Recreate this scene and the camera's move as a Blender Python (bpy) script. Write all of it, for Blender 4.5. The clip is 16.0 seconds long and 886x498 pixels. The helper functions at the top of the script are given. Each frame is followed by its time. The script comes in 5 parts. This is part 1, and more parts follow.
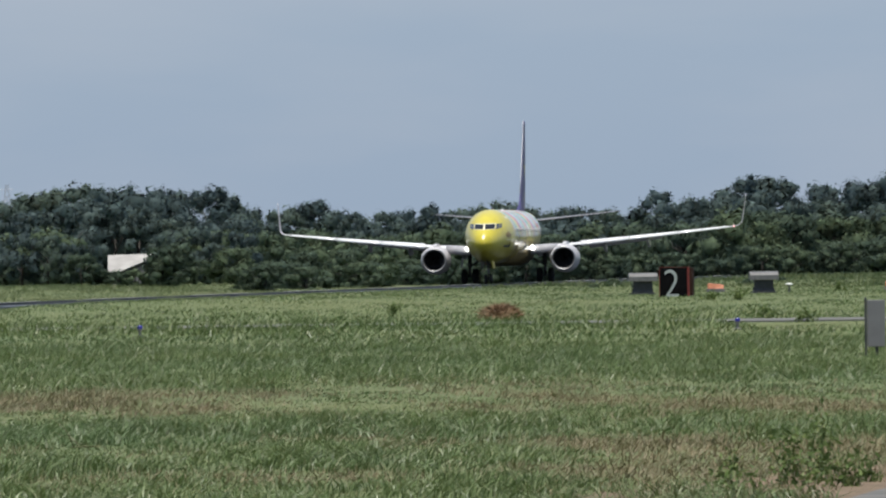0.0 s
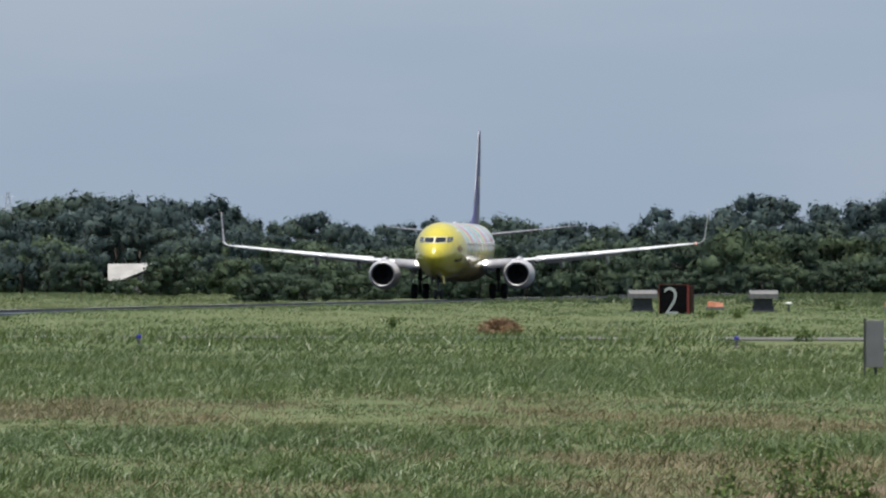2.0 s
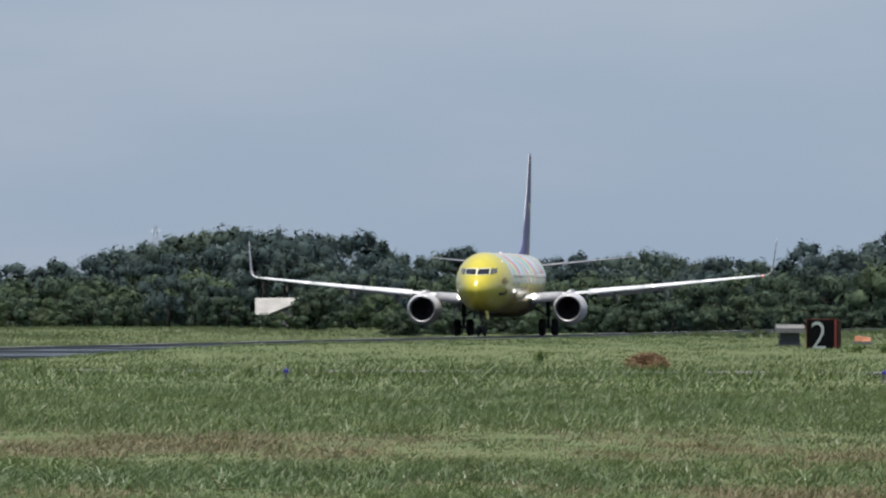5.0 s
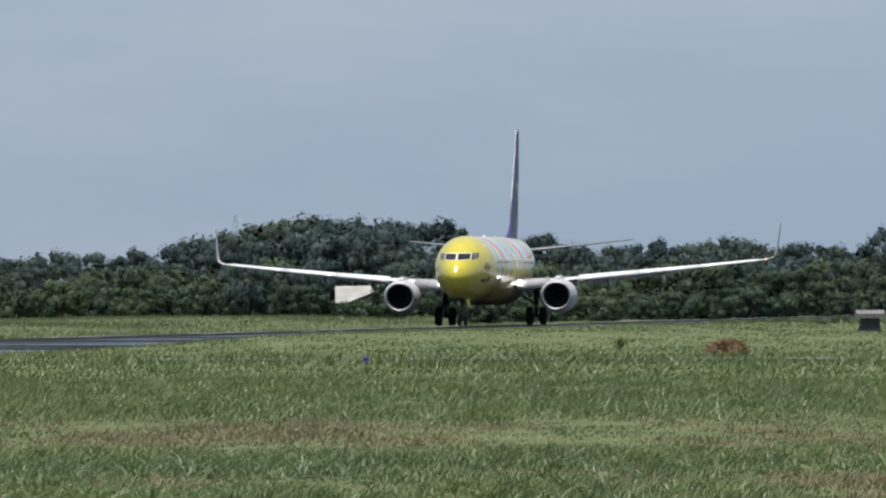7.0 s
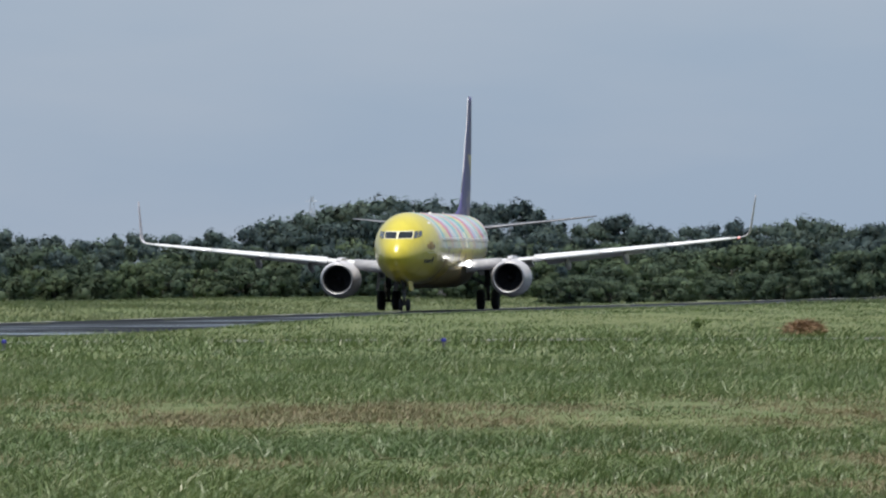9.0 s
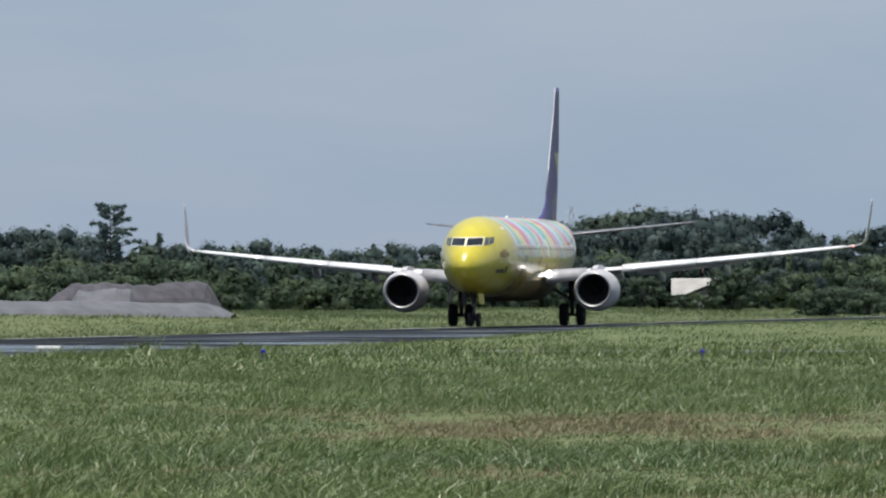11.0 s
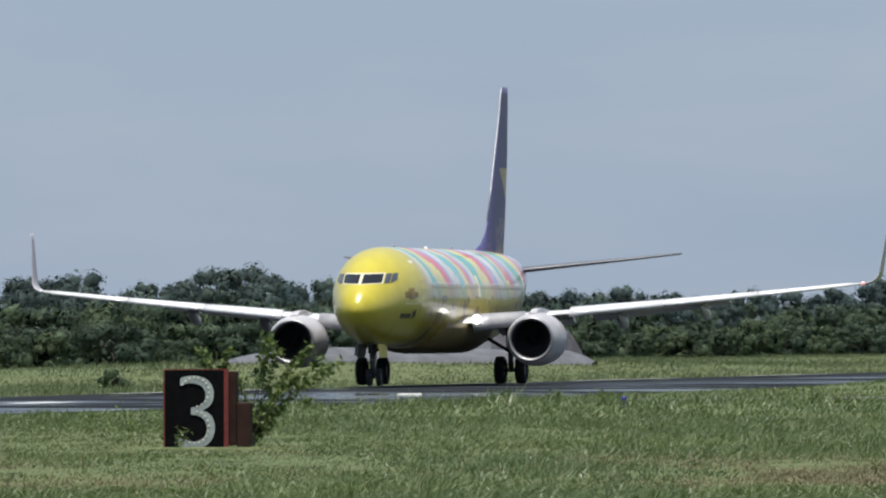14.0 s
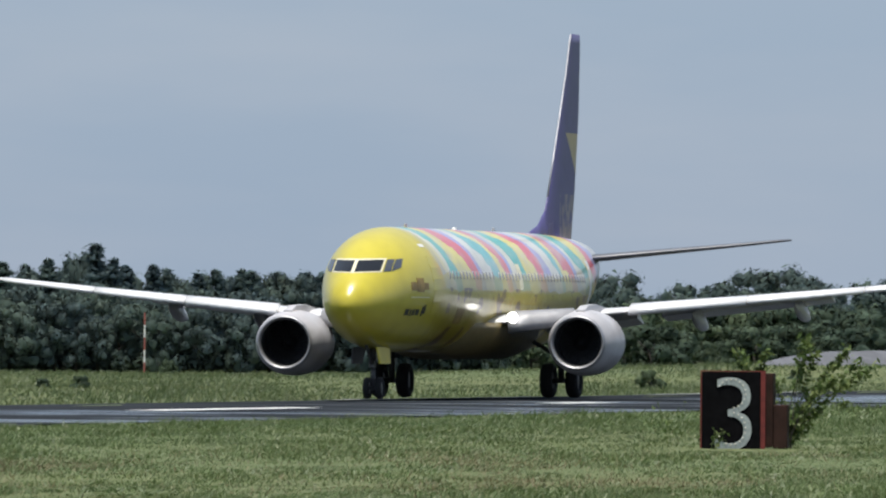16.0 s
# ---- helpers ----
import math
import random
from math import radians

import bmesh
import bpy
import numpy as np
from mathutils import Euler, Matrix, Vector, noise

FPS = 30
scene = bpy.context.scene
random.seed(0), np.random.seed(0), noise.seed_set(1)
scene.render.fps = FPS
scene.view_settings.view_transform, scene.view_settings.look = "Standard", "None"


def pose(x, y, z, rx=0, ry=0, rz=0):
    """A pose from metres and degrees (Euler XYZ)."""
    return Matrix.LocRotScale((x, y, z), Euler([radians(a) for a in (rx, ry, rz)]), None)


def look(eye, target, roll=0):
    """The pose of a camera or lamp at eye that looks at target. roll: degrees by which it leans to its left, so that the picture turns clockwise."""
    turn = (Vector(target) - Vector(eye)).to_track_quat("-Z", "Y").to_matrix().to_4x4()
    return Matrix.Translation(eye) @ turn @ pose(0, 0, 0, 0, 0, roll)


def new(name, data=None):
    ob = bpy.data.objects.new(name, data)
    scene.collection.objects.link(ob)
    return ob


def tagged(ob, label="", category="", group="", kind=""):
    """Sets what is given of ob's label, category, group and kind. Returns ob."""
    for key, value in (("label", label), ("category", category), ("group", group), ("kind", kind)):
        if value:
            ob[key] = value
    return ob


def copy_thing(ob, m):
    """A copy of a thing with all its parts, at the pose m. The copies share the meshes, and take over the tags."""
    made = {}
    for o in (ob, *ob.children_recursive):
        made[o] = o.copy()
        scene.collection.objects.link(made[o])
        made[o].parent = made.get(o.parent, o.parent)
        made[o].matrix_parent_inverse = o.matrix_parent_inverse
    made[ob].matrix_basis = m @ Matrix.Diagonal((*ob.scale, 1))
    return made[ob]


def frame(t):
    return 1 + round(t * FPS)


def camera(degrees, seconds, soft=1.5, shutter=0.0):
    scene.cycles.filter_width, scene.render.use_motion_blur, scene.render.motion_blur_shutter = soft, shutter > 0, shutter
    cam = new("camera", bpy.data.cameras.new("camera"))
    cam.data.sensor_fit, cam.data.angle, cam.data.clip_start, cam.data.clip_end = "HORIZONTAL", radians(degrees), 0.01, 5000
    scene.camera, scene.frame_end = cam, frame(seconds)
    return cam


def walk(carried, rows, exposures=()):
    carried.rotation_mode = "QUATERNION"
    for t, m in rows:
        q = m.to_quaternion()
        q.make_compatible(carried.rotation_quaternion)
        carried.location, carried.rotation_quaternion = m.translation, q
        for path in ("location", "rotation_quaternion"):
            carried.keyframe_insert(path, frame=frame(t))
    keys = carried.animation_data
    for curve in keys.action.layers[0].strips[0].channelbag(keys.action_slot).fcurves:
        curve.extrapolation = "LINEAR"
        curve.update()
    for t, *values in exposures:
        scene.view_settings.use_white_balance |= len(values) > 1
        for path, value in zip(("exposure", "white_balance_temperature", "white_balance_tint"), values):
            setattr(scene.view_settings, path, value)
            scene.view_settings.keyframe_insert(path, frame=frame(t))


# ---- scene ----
# Airfield with a twin-jet airliner on its take-off roll, seen through a long lens.
# Metres. The lens stands over the origin; +y is the way it first looks.

# ---- camera ----
EYE_Z = 2.0
cam = camera(4.0835, 16.0, soft=2.2)
LOOKS = [  # seconds, yaw, pitch, roll in degrees
    (0.0, 0.0000, 0.0573, 0.73), (0.5, -0.0329, 0.0663, 0.14), (1.0, -0.0515, 0.0581, -0.11),
    (1.5, -0.0651, 0.0732, -0.11), (2.0, -0.0001, 0.1215, -0.15), (2.5, 0.1116, 0.1929, 0.15),
    (3.0, 0.2276, 0.2350, 0.23), (3.5, 0.3489, 0.2660, -0.05), (4.0, 0.4807, 0.2777, -0.15),
    (4.5, 0.6060, 0.2798, -0.20), (7.0, 1.0480, 0.2196, 0.11), (7.5, 1.1414, 0.1889, 0.30),
    (8.0, 1.2237, 0.1567, 0.31), (10.5, 2.1484, 0.1258, 0.05), (11.0, 2.5973, 0.1850, 0.00),
    (11.5, 2.9953, 0.2697, -0.08), (12.0, 3.2534, 0.2980, -0.12), (12.5, 3.4095, 0.3145, -0.05),
    (13.0, 3.6814, 0.3490, 0.02), (13.5, 3.9625, 0.3811, 0.10), (14.0, 4.2617, 0.4035, 0.13),
    (14.5, 4.6801, 0.4112, -0.03), (15.0, 5.5836, 0.4191, -0.31), (15.5, 6.0248, 0.4124, -0.57),
    (16.0, 6.7397, 0.4033, -0.45)]
walk(cam, [(t, pose(0, 0, EYE_Z, 90 + p, r, y)) for t, y, p, r in LOOKS], exposures=[(0.0, 0.6), (16.0, 0.6)])

# ---- light ----
SUN_ELEV, SUN_AZ = 77.0, 185.0   # azimuth clockwise from +y
world = bpy.data.worlds.new("sky")
scene.world = world
world.use_nodes = True
wn, wl = world.node_tree.nodes, world.node_tree.links
sky = wn.new("ShaderNodeTexSky")
sky.sky_type, sky.sun_disc = "NISHITA", False
sky.sun_elevation, sky.sun_rotation = radians(SUN_ELEV), radians(SUN_AZ)
sky.air_density, sky.dust_density, sky.ozone_density = 1.0, 1.5, 3.0
bg = wn["Background"]
SKY_STRENGTH = 0.12
# thin high cloud: a soft drift of paler and greyer streaks over the sky
coord, stretch, cloud = wn.new("ShaderNodeTexCoord"), wn.new("ShaderNodeMapping"), wn.new("ShaderNodeTexNoise")
stretch.inputs["Scale"].default_value = (14, 14, 60)
cloud.inputs["Scale"].default_value, cloud.inputs["Detail"].default_value = 1.6, 4
veil = wn.new("ShaderNodeValToRGB")
veil.color_ramp.elements[0].position, veil.color_ramp.elements[0].color = 0.35, (1.74, 2.27, 3.05, 1)
veil.color_ramp.elements[1].position, veil.color_ramp.elements[1].color = 0.72, (2.09, 2.50, 3.16, 1)
tint = wn.new("ShaderNodeMix")
tint.data_type, tint.blend_type = "RGBA", "MIX"
tint.inputs[0].default_value = 0.85
wl.new(coord.outputs["Generated"], stretch.inputs["Vector"])
wl.new(stretch.outputs["Vector"], cloud.inputs["Vector"])
wl.new(cloud.outputs["Fac"], veil.inputs["Fac"])
wl.new(sky.outputs["Color"], tint.inputs[6])
wl.new(veil.outputs["Color"], tint.inputs[7])
wl.new(tint.outputs[2], bg.inputs["Color"])
bg.inputs["Strength"].default_value = SKY_STRENGTH
sun = new("sun", bpy.data.lights.new("sun", "SUN"))
sun.data.energy, sun.data.angle, sun.data.color = 4.0, radians(0.6), (1.0, 0.95, 0.86)
sun_way = Vector((math.sin(radians(SUN_AZ)) * math.cos(radians(SUN_ELEV)),
                  math.cos(radians(SUN_AZ)) * math.cos(radians(SUN_ELEV)), math.sin(radians(SUN_ELEV))))
sun.matrix_world = look(sun_way * 300, (0, 0, 0))


# ---- materials ----
def base_mat(name, rough=0.6, metal=0.0):
    m = bpy.data.materials.new(name)
    m.use_nodes = True
    b = m.node_tree.nodes["Principled BSDF"]
    b.inputs["Roughness"].default_value, b.inputs["Metallic"].default_value = rough, metal
    return m, m.node_tree.nodes, m.node_tree.links, b


def ramp(n, stops, constant=False):
    r = n.new("ShaderNodeValToRGB")
    if constant:
        r.color_ramp.interpolation = "CONSTANT"
    el = r.color_ramp.elements
    while len(el) < len(stops):
        el.new(0.5)
    for e, (p, c) in zip(el, stops):
        e.position, e.color = p, (*c, 1)
    return r


def noise_node(n, l, scale, detail=4, space="Object", squash=(1, 1, 1)):
    c, mp, t = n.new("ShaderNodeTexCoord"), n.new("ShaderNodeMapping"), n.new("ShaderNodeTexNoise")
    mp.inputs["Scale"].default_value = squash
    t.inputs["Scale"].default_value, t.inputs["Detail"].default_value = scale, detail
    l.new(c.outputs[space], mp.inputs["Vector"])
    l.new(mp.outputs["Vector"], t.inputs["Vector"])
    return t


def mix(n, l, a, b, fac, blend="MIX"):
    x = n.new("ShaderNodeMix")
    x.data_type, x.blend_type = "RGBA", blend
    for sock, v in ((x.inputs[0], fac), (x.inputs[6], a), (x.inputs[7], b)):
        if isinstance(v, (int, float)):
            sock.default_value = v
        elif isinstance(v, tuple):
            sock.default_value = (*v, 1)
        else:
            l.new(v, sock)
    return x.outputs[2]


def maths(n, l, op, a, b=0.0, c=0.0):
    x = n.new("ShaderNodeMath")
    x.operation = op
    for sock, v in zip(x.inputs, (a, b, c)):
        if isinstance(v, (int, float)):
            sock.default_value = v
        else:
            l.new(v, sock)
    return x.outputs[0]


def worn(name, colour, rough=0.6, metal=0.0, grain=8.0, amount=0.25, bump=0.1, big=0.6, spec=0.5):
    """A surface of one paint or stuff, with stains at two scales and fine relief."""
    m, n, l, b = base_mat(name, rough, metal)
    b.inputs["Specular IOR Level"].default_value = spec
    dark = tuple(c * (1 - amount) for c in colour)
    pale = tuple(min(1, c * (1 + amount * 0.6)) for c in colour)
    f, g = noise_node(n, l, grain, 6), noise_node(n, l, big, 3)
    fine = ramp(n, [(0.3, dark), (0.7, pale)])
    l.new(f.outputs["Fac"], fine.inputs["Fac"])
    broad = ramp(n, [(0.35, (0.8, 0.8, 0.8)), (0.65, (1, 1, 1))])
    l.new(g.outputs["Fac"], broad.inputs["Fac"])
    l.new(mix(n, l, fine.outputs["Color"], broad.outputs["Color"], 0.8, "MULTIPLY"), b.inputs["Base Color"])
    if bump:
        bp = n.new("ShaderNodeBump")
        bp.inputs["Strength"].default_value, bp.inputs["Distance"].default_value = bump, 0.02
        l.new(f.outputs["Fac"], bp.inputs["Height"])
        l.new(bp.outputs["Normal"], b.inputs["Normal"])
    return m


def blades(name, stops, patch_stops, patch_scale=0.05, rough=0.45, spec=0.5, mottle=0.26):
    """Grass or leaves: each blade its own tint, over broad patches."""
    m, n, l, b = base_mat(name, rough)
    geo = n.new("ShaderNodeNewGeometry")
    own = ramp(n, stops)
    l.new(geo.outputs["Random Per Island"], own.inputs["Fac"])
    g = noise_node(n, l, patch_scale, 3, "Object")
    patch = ramp(n, patch_stops)
    l.new(g.outputs["Fac"], patch.inputs["Fac"])
    small = ramp(n, [(0.3, (1 - mottle,) * 3), (0.7, (1 + 0.75 * mottle,) * 3)])
    l.new(noise_node(n, l, patch_scale * 9, 4).outputs["Fac"], small.inputs["Fac"])
    both = mix(n, l, patch.outputs["Color"], small.outputs["Color"], 1.0, "MULTIPLY")
    l.new(mix(n, l, own.outputs["Color"], both, 1.0, "MULTIPLY"), b.inputs["Base Color"])
    b.inputs["Specular IOR Level"].default_value = spec
    return m


def leafy(name, stops, patch_stops, patch_scale, through_it=0.6):
    """Leaves that pass on part of the light that falls on their backs."""
    m = blades(name, stops, patch_stops, patch_scale, 0.75, 0.2, 0.10)
    n, l = m.node_tree.nodes, m.node_tree.links
    b, out = n["Principled BSDF"], n["Material Output"]
    info, own = n.new("ShaderNodeObjectInfo"), ramp(n, [(0.0, (0.82, 0.85, 0.92)), (0.5, (1.0, 1.0, 1.0)), (1.0, (1.20, 1.17, 1.02))])
    l.new(info.outputs["Random"], own.inputs["Fac"])
    l.new(mix(n, l, b.inputs["Base Color"].links[0].from_socket, own.outputs["Color"], 1.0, "MULTIPLY"), b.inputs["Base Color"])
    tr, mx = n.new("ShaderNodeBsdfTranslucent"), n.new("ShaderNodeMixShader")
    mx.inputs[0].default_value = through_it
    l.new(b.inputs["Base Color"].links[0].from_socket, tr.inputs["Color"])
    l.new(b.outputs[0], mx.inputs[1])
    l.new(tr.outputs[0], mx.inputs[2])
    l.new(mx.outputs[0], out.inputs["Surface"])
    return m


def lit_through(m, share):
    """Blades that let part of the light through."""
    n, l = m.node_tree.nodes, m.node_tree.links
    b, out = n["Principled BSDF"], n["Material Output"]
    tr, mx = n.new("ShaderNodeBsdfTranslucent"), n.new("ShaderNodeMixShader")
    mx.inputs[0].default_value = share
    l.new(b.inputs["Base Color"].links[0].from_socket, tr.inputs["Color"])
    l.new(b.outputs[0], mx.inputs[1])
    l.new(tr.outputs[0], mx.inputs[2])
    l.new(mx.outputs[0], out.inputs["Surface"])


def glow(name, colour, strength):
    m, n, l, b = base_mat(name, 0.3)
    b.inputs["Emission Color"].default_value, b.inputs["Emission Strength"].default_value = (*colour, 1), strength
    return m


GRASS = blades("grass_blade", [(0.0, (0.056, 0.085, 0.026)), (0.4, (0.082, 0.120, 0.038)), (0.75, (0.114, 0.154, 0.059)), (0.90, (0.178, 0.208, 0.103)), (1.0, (0.264, 0.256, 0.165))],
               [(0.3, (0.85, 0.95, 0.95)), (0.7, (1.06, 1.06, 0.92))], 0.06, 0.42, 0.4)
STRAW = blades("dry_grass_blade", [(0.0, (0.114, 0.092, 0.044)), (0.3, (0.176, 0.132, 0.070)), (0.55, (0.106, 0.113, 0.048)), (0.8, (0.158, 0.141, 0.075)), (1.0, (0.264, 0.211, 0.132))],
               [(0.3, (0.9, 0.9, 0.9)), (0.7, (1.1, 1.05, 1.0))], 0.1, 0.6)
HAY = blades("cut_hay", [(0.0, (0.12, 0.075, 0.042)), (0.5, (0.20, 0.125, 0.068)), (1.0, (0.30, 0.20, 0.12))], [(0.3, (0.9, 0.9, 0.9)), (0.7, (1.1, 1.05, 1.0))], 0.5, 0.7)
FAR_GRASS = blades("tall_grass_blade", [(0.0, (0.075, 0.108, 0.045)), (0.6, (0.105, 0.138, 0.06)), (1.0, (0.15, 0.16, 0.085))],
                   [(0.3, (0.8, 0.9, 0.9)), (0.7, (1.1, 1.05, 0.9))], 0.05, 0.5)
lit_through(GRASS, 0.2)
lit_through(FAR_GRASS, 0.4)
# Haze of the distance is mixed into the wood's leaf colours: paler, bluer greens
HAZED_LEAF = leafy("hazed_tree_leaf", [(0.0, (0.146, 0.198, 0.199)), (0.6, (0.156, 0.211, 0.206)), (1.0, (0.173, 0.230, 0.210))],
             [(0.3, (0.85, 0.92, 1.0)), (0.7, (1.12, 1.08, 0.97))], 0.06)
LEAF_LIGHT = leafy("shrub_leaf", [(0.0, (0.143, 0.193, 0.137)), (0.6, (0.155, 0.210, 0.142)), (1.0, (0.177, 0.232, 0.149))],
                   [(0.3, (0.85, 0.92, 1.0)), (0.7, (1.12, 1.08, 0.97))], 0.06)
HAZED_NEEDLE = leafy("hazed_needle", [(0.0, (0.147, 0.207, 0.220)), (0.6, (0.157, 0.220, 0.227)), (1.0, (0.170, 0.233, 0.231))],
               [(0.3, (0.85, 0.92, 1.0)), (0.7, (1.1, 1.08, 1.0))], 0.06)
WEED = blades("weed_leaf", [(0.0, (0.06, 0.095, 0.03)), (0.5, (0.10, 0.15, 0.045)), (1.0, (0.17, 0.20, 0.08))],
              [(0.3, (0.9, 0.95, 0.9)), (0.7, (1.1, 1.05, 1.0))], 1.0, 0.55, 0.2)
lit_through(WEED, 0.3)
BARK = worn("bark", (0.050, 0.044, 0.038), 0.9, grain=6, amount=0.4, bump=0.4)
ASPHALT = worn("asphalt", (0.13, 0.13, 0.125), 0.9, grain=1.5, amount=0.3, big=0.05, spec=0.15)
MARK = worn("marking_paint", (0.30, 0.30, 0.30), 0.6, grain=1.2, amount=0.35)
WHITE = worn("white_paint", (0.72, 0.72, 0.70), 0.5, grain=5, amount=0.12)
BLACK = worn("black_panel", (0.006, 0.006, 0.007), 0.95, grain=6, amount=0.4, bump=0.05, spec=0.05)
RED = worn("red_frame_paint", (0.17, 0.024, 0.020), 0.8, grain=5, amount=0.35)
HOUSING = worn("rusty_housing", (0.035, 0.016, 0.012), 0.8, grain=4, amount=0.4, spec=0.2)
GREYNUM = worn("numeral_grey", (0.36, 0.40, 0.40), 0.45, grain=9, amount=0.2)
STUD = worn("reflector_stud", (0.75, 0.70, 0.62), 0.25, grain=9, amount=0.1)
BLUE = worn("blue_lens", (0.02, 0.022, 0.22), 0.25, grain=9, amount=0.2)
GREYBOX = worn("grey_housing", (0.13, 0.13, 0.135), 0.6, grain=5, amount=0.25)
DARKBOX = worn("dark_housing", (0.035, 0.038, 0.045), 0.7, grain=5, amount=0.3)
PANEL = worn("grey_panel", (0.15, 0.15, 0.16), 0.55, grain=3, amount=0.12)
ORANGE = worn("orange_cover", (0.45, 0.17, 0.09), 0.6, grain=5, amount=0.2)
EARTH = worn("bare_earth", (0.165, 0.125, 0.088), 0.95, grain=5, amount=0.45, bump=0.5, spec=0.1)
SOIL = worn("heap_soil", (0.060, 0.056, 0.068), 0.9, grain=1.2, amount=0.3, bump=0.3)
PALE = worn("pale_gravel", (0.105, 0.11, 0.125), 0.9, grain=1.0, amount=0.2, bump=0.3)
ROOF = worn("white_metal_roof", (0.36, 0.35, 0.34), 0.9, grain=1.5, amount=0.15, spec=0.1)
WALL = worn("shed_wall", (0.06, 0.062, 0.07), 0.8, grain=1.5, amount=0.2)
STEEL = worn("lattice_steel", (0.30, 0.32, 0.36), 0.5, 0.3, grain=3, amount=0.2)
MASTRED = worn("mast_red", (0.33, 0.10, 0.08), 0.6, grain=3, amount=0.2)


def ground_material():
    m, n, l, b = base_mat("field_soil", 0.9)
    f, g = noise_node(n, l, 2.2, 6), noise_node(n, l, 0.045, 4, squash=(1, 0.5, 1))
    fine = ramp(n, [(0.25, (0.045, 0.065, 0.020)), (0.55, (0.09, 0.11, 0.038)), (0.8, (0.125, 0.12, 0.055))])
    l.new(f.outputs["Fac"], fine.inputs["Fac"])
    broad = ramp(n, [(0.35, (0.85, 0.95, 0.8)), (0.7, (1.1, 1.0, 0.9))])
    l.new(g.outputs["Fac"], broad.inputs["Fac"])
    l.new(mix(n, l, fine.outputs["Color"], broad.outputs["Color"], 1.0, "MULTIPLY"), b.inputs["Base Color"])
    bp = n.new("ShaderNodeBump")
    bp.inputs["Strength"].default_value, bp.inputs["Distance"].default_value = 0.6, 0.08
    l.new(f.outputs["Fac"], bp.inputs["Height"])
    l.new(bp.outputs["Normal"], b.inputs["Normal"])
    return m


FIELD = ground_material()


def runway_material():
    """Dark asphalt; long near-lane patches are mirror-smooth, imitating a heat mirage of the low sky."""
    m, n, l, b = base_mat("runway_asphalt", 0.7)
    f, g = noise_node(n, l, 0.5, 5), noise_node(n, l, 0.05, 3)
    fine = ramp(n, [(0.3, (0.019, 0.023, 0.028)), (0.7, (0.031, 0.035, 0.041))])
    l.new(f.outputs["Fac"], fine.inputs["Fac"])
    broad = ramp(n, [(0.35, (0.8, 0.8, 0.8)), (0.65, (1.15, 1.15, 1.15))])
    l.new(g.outputs["Fac"], broad.inputs["Fac"])
    l.new(mix(n, l, fine.outputs["Color"], broad.outputs["Color"], 1.0, "MULTIPLY"), b.inputs["Base Color"])
    co, dot = n.new("ShaderNodeTexCoord"), n.new("ShaderNodeVectorMath")
    dot.operation, dot.inputs[1].default_value = "DOT_PRODUCT", LEFT
    l.new(co.outputs["Object"], dot.inputs[0])
    lane = n.new("ShaderNodeMapRange")
    lane.inputs["From Min"].default_value, lane.inputs["From Max"].default_value = 83.5, 79.5
    l.new(dot.outputs["Value"], lane.inputs["Value"])
    mirage_lane = ramp(n, [(0.48, (0, 0, 0)), (0.60, (1, 1, 1))])
    l.new(noise_node(n, l, 0.07, 4).outputs["Fac"], mirage_lane.inputs["Fac"])
    smooth = maths(n, l, "MULTIPLY", lane.outputs[0], mirage_lane.outputs["Color"])
    l.new(maths(n, l, "SUBTRACT", 0.8, maths(n, l, "MULTIPLY", smooth, 0.73)), b.inputs["Roughness"])
    l.new(maths(n, l, "MULTIPLY", smooth, 0.4), b.inputs["Specular IOR Level"])
    return m


# ---- mesh helpers ----
def part(name, bm, material, parent=None, label="", smooth=False):
    """Links a bmesh as one mesh object, under parent if there is one."""
    me = bpy.data.meshes.new(name)
    bm.normal_update()
    bm.to_mesh(me)
    bm.free()
    for m in (material if isinstance(material, (list, tuple)) else [material]):
        me.materials.append(m)
    if smooth:
        me.polygons.foreach_set("use_smooth", [True] * len(me.polygons))
    ob = new(name, me)
    ob.parent = parent
    if label:
        ob["label"] = label
    return ob


def shared(name, me, parent, m):
    ob = new(name, me)
    ob.parent = parent
    ob.matrix_basis = m
    return ob


def box(bm, x0, x1, y0, y1, z0, z1, bevel=0.0):
    g = bmesh.ops.create_cube(bm, size=1)
    bmesh.ops.transform(bm, verts=g["verts"], matrix=Matrix.Translation(((x0 + x1) / 2, (y0 + y1) / 2, (z0 + z1) / 2)) @ Matrix.Diagonal((x1 - x0, y1 - y0, z1 - z0, 1)))
    if bevel:
        es = list({e for v in g["verts"] for e in v.link_edges})
        bmesh.ops.bevel(bm, geom=es, offset=bevel, segments=2, affect="EDGES", profile=0.5)
    return bm


def boxed(*a, **k):
    return box(bmesh.new(), *a, **k)


def rod(bm, a, b, r, r2=None, seg=10):
    a, b = Vector(a), Vector(b)
    m = Matrix.Translation((a + b) / 2) @ (b - a).to_track_quat("Z", "Y").to_matrix().to_4x4()
    bmesh.ops.create_cone(bm, cap_ends=True, segments=seg, radius1=r, radius2=r if r2 is None else r2, depth=(b - a).length, matrix=m)
    return bm


def loft(rings, close=True, caps=True):
    """Skins a row of rings with the same number of points."""
    bm = bmesh.new()
    vs = [[bm.verts.new(p) for p in r] for r in rings]
    k = len(rings[0])
    for a, b in zip(vs, vs[1:]):
        for i in range(k if close else k - 1):
            j = (i + 1) % k
            bm.faces.new((a[i], a[j], b[j], b[i]))
    if caps:
        bm.faces.new(vs[0])
        bm.faces.new(vs[-1])
    bmesh.ops.recalc_face_normals(bm, faces=bm.faces[:])
    return bm


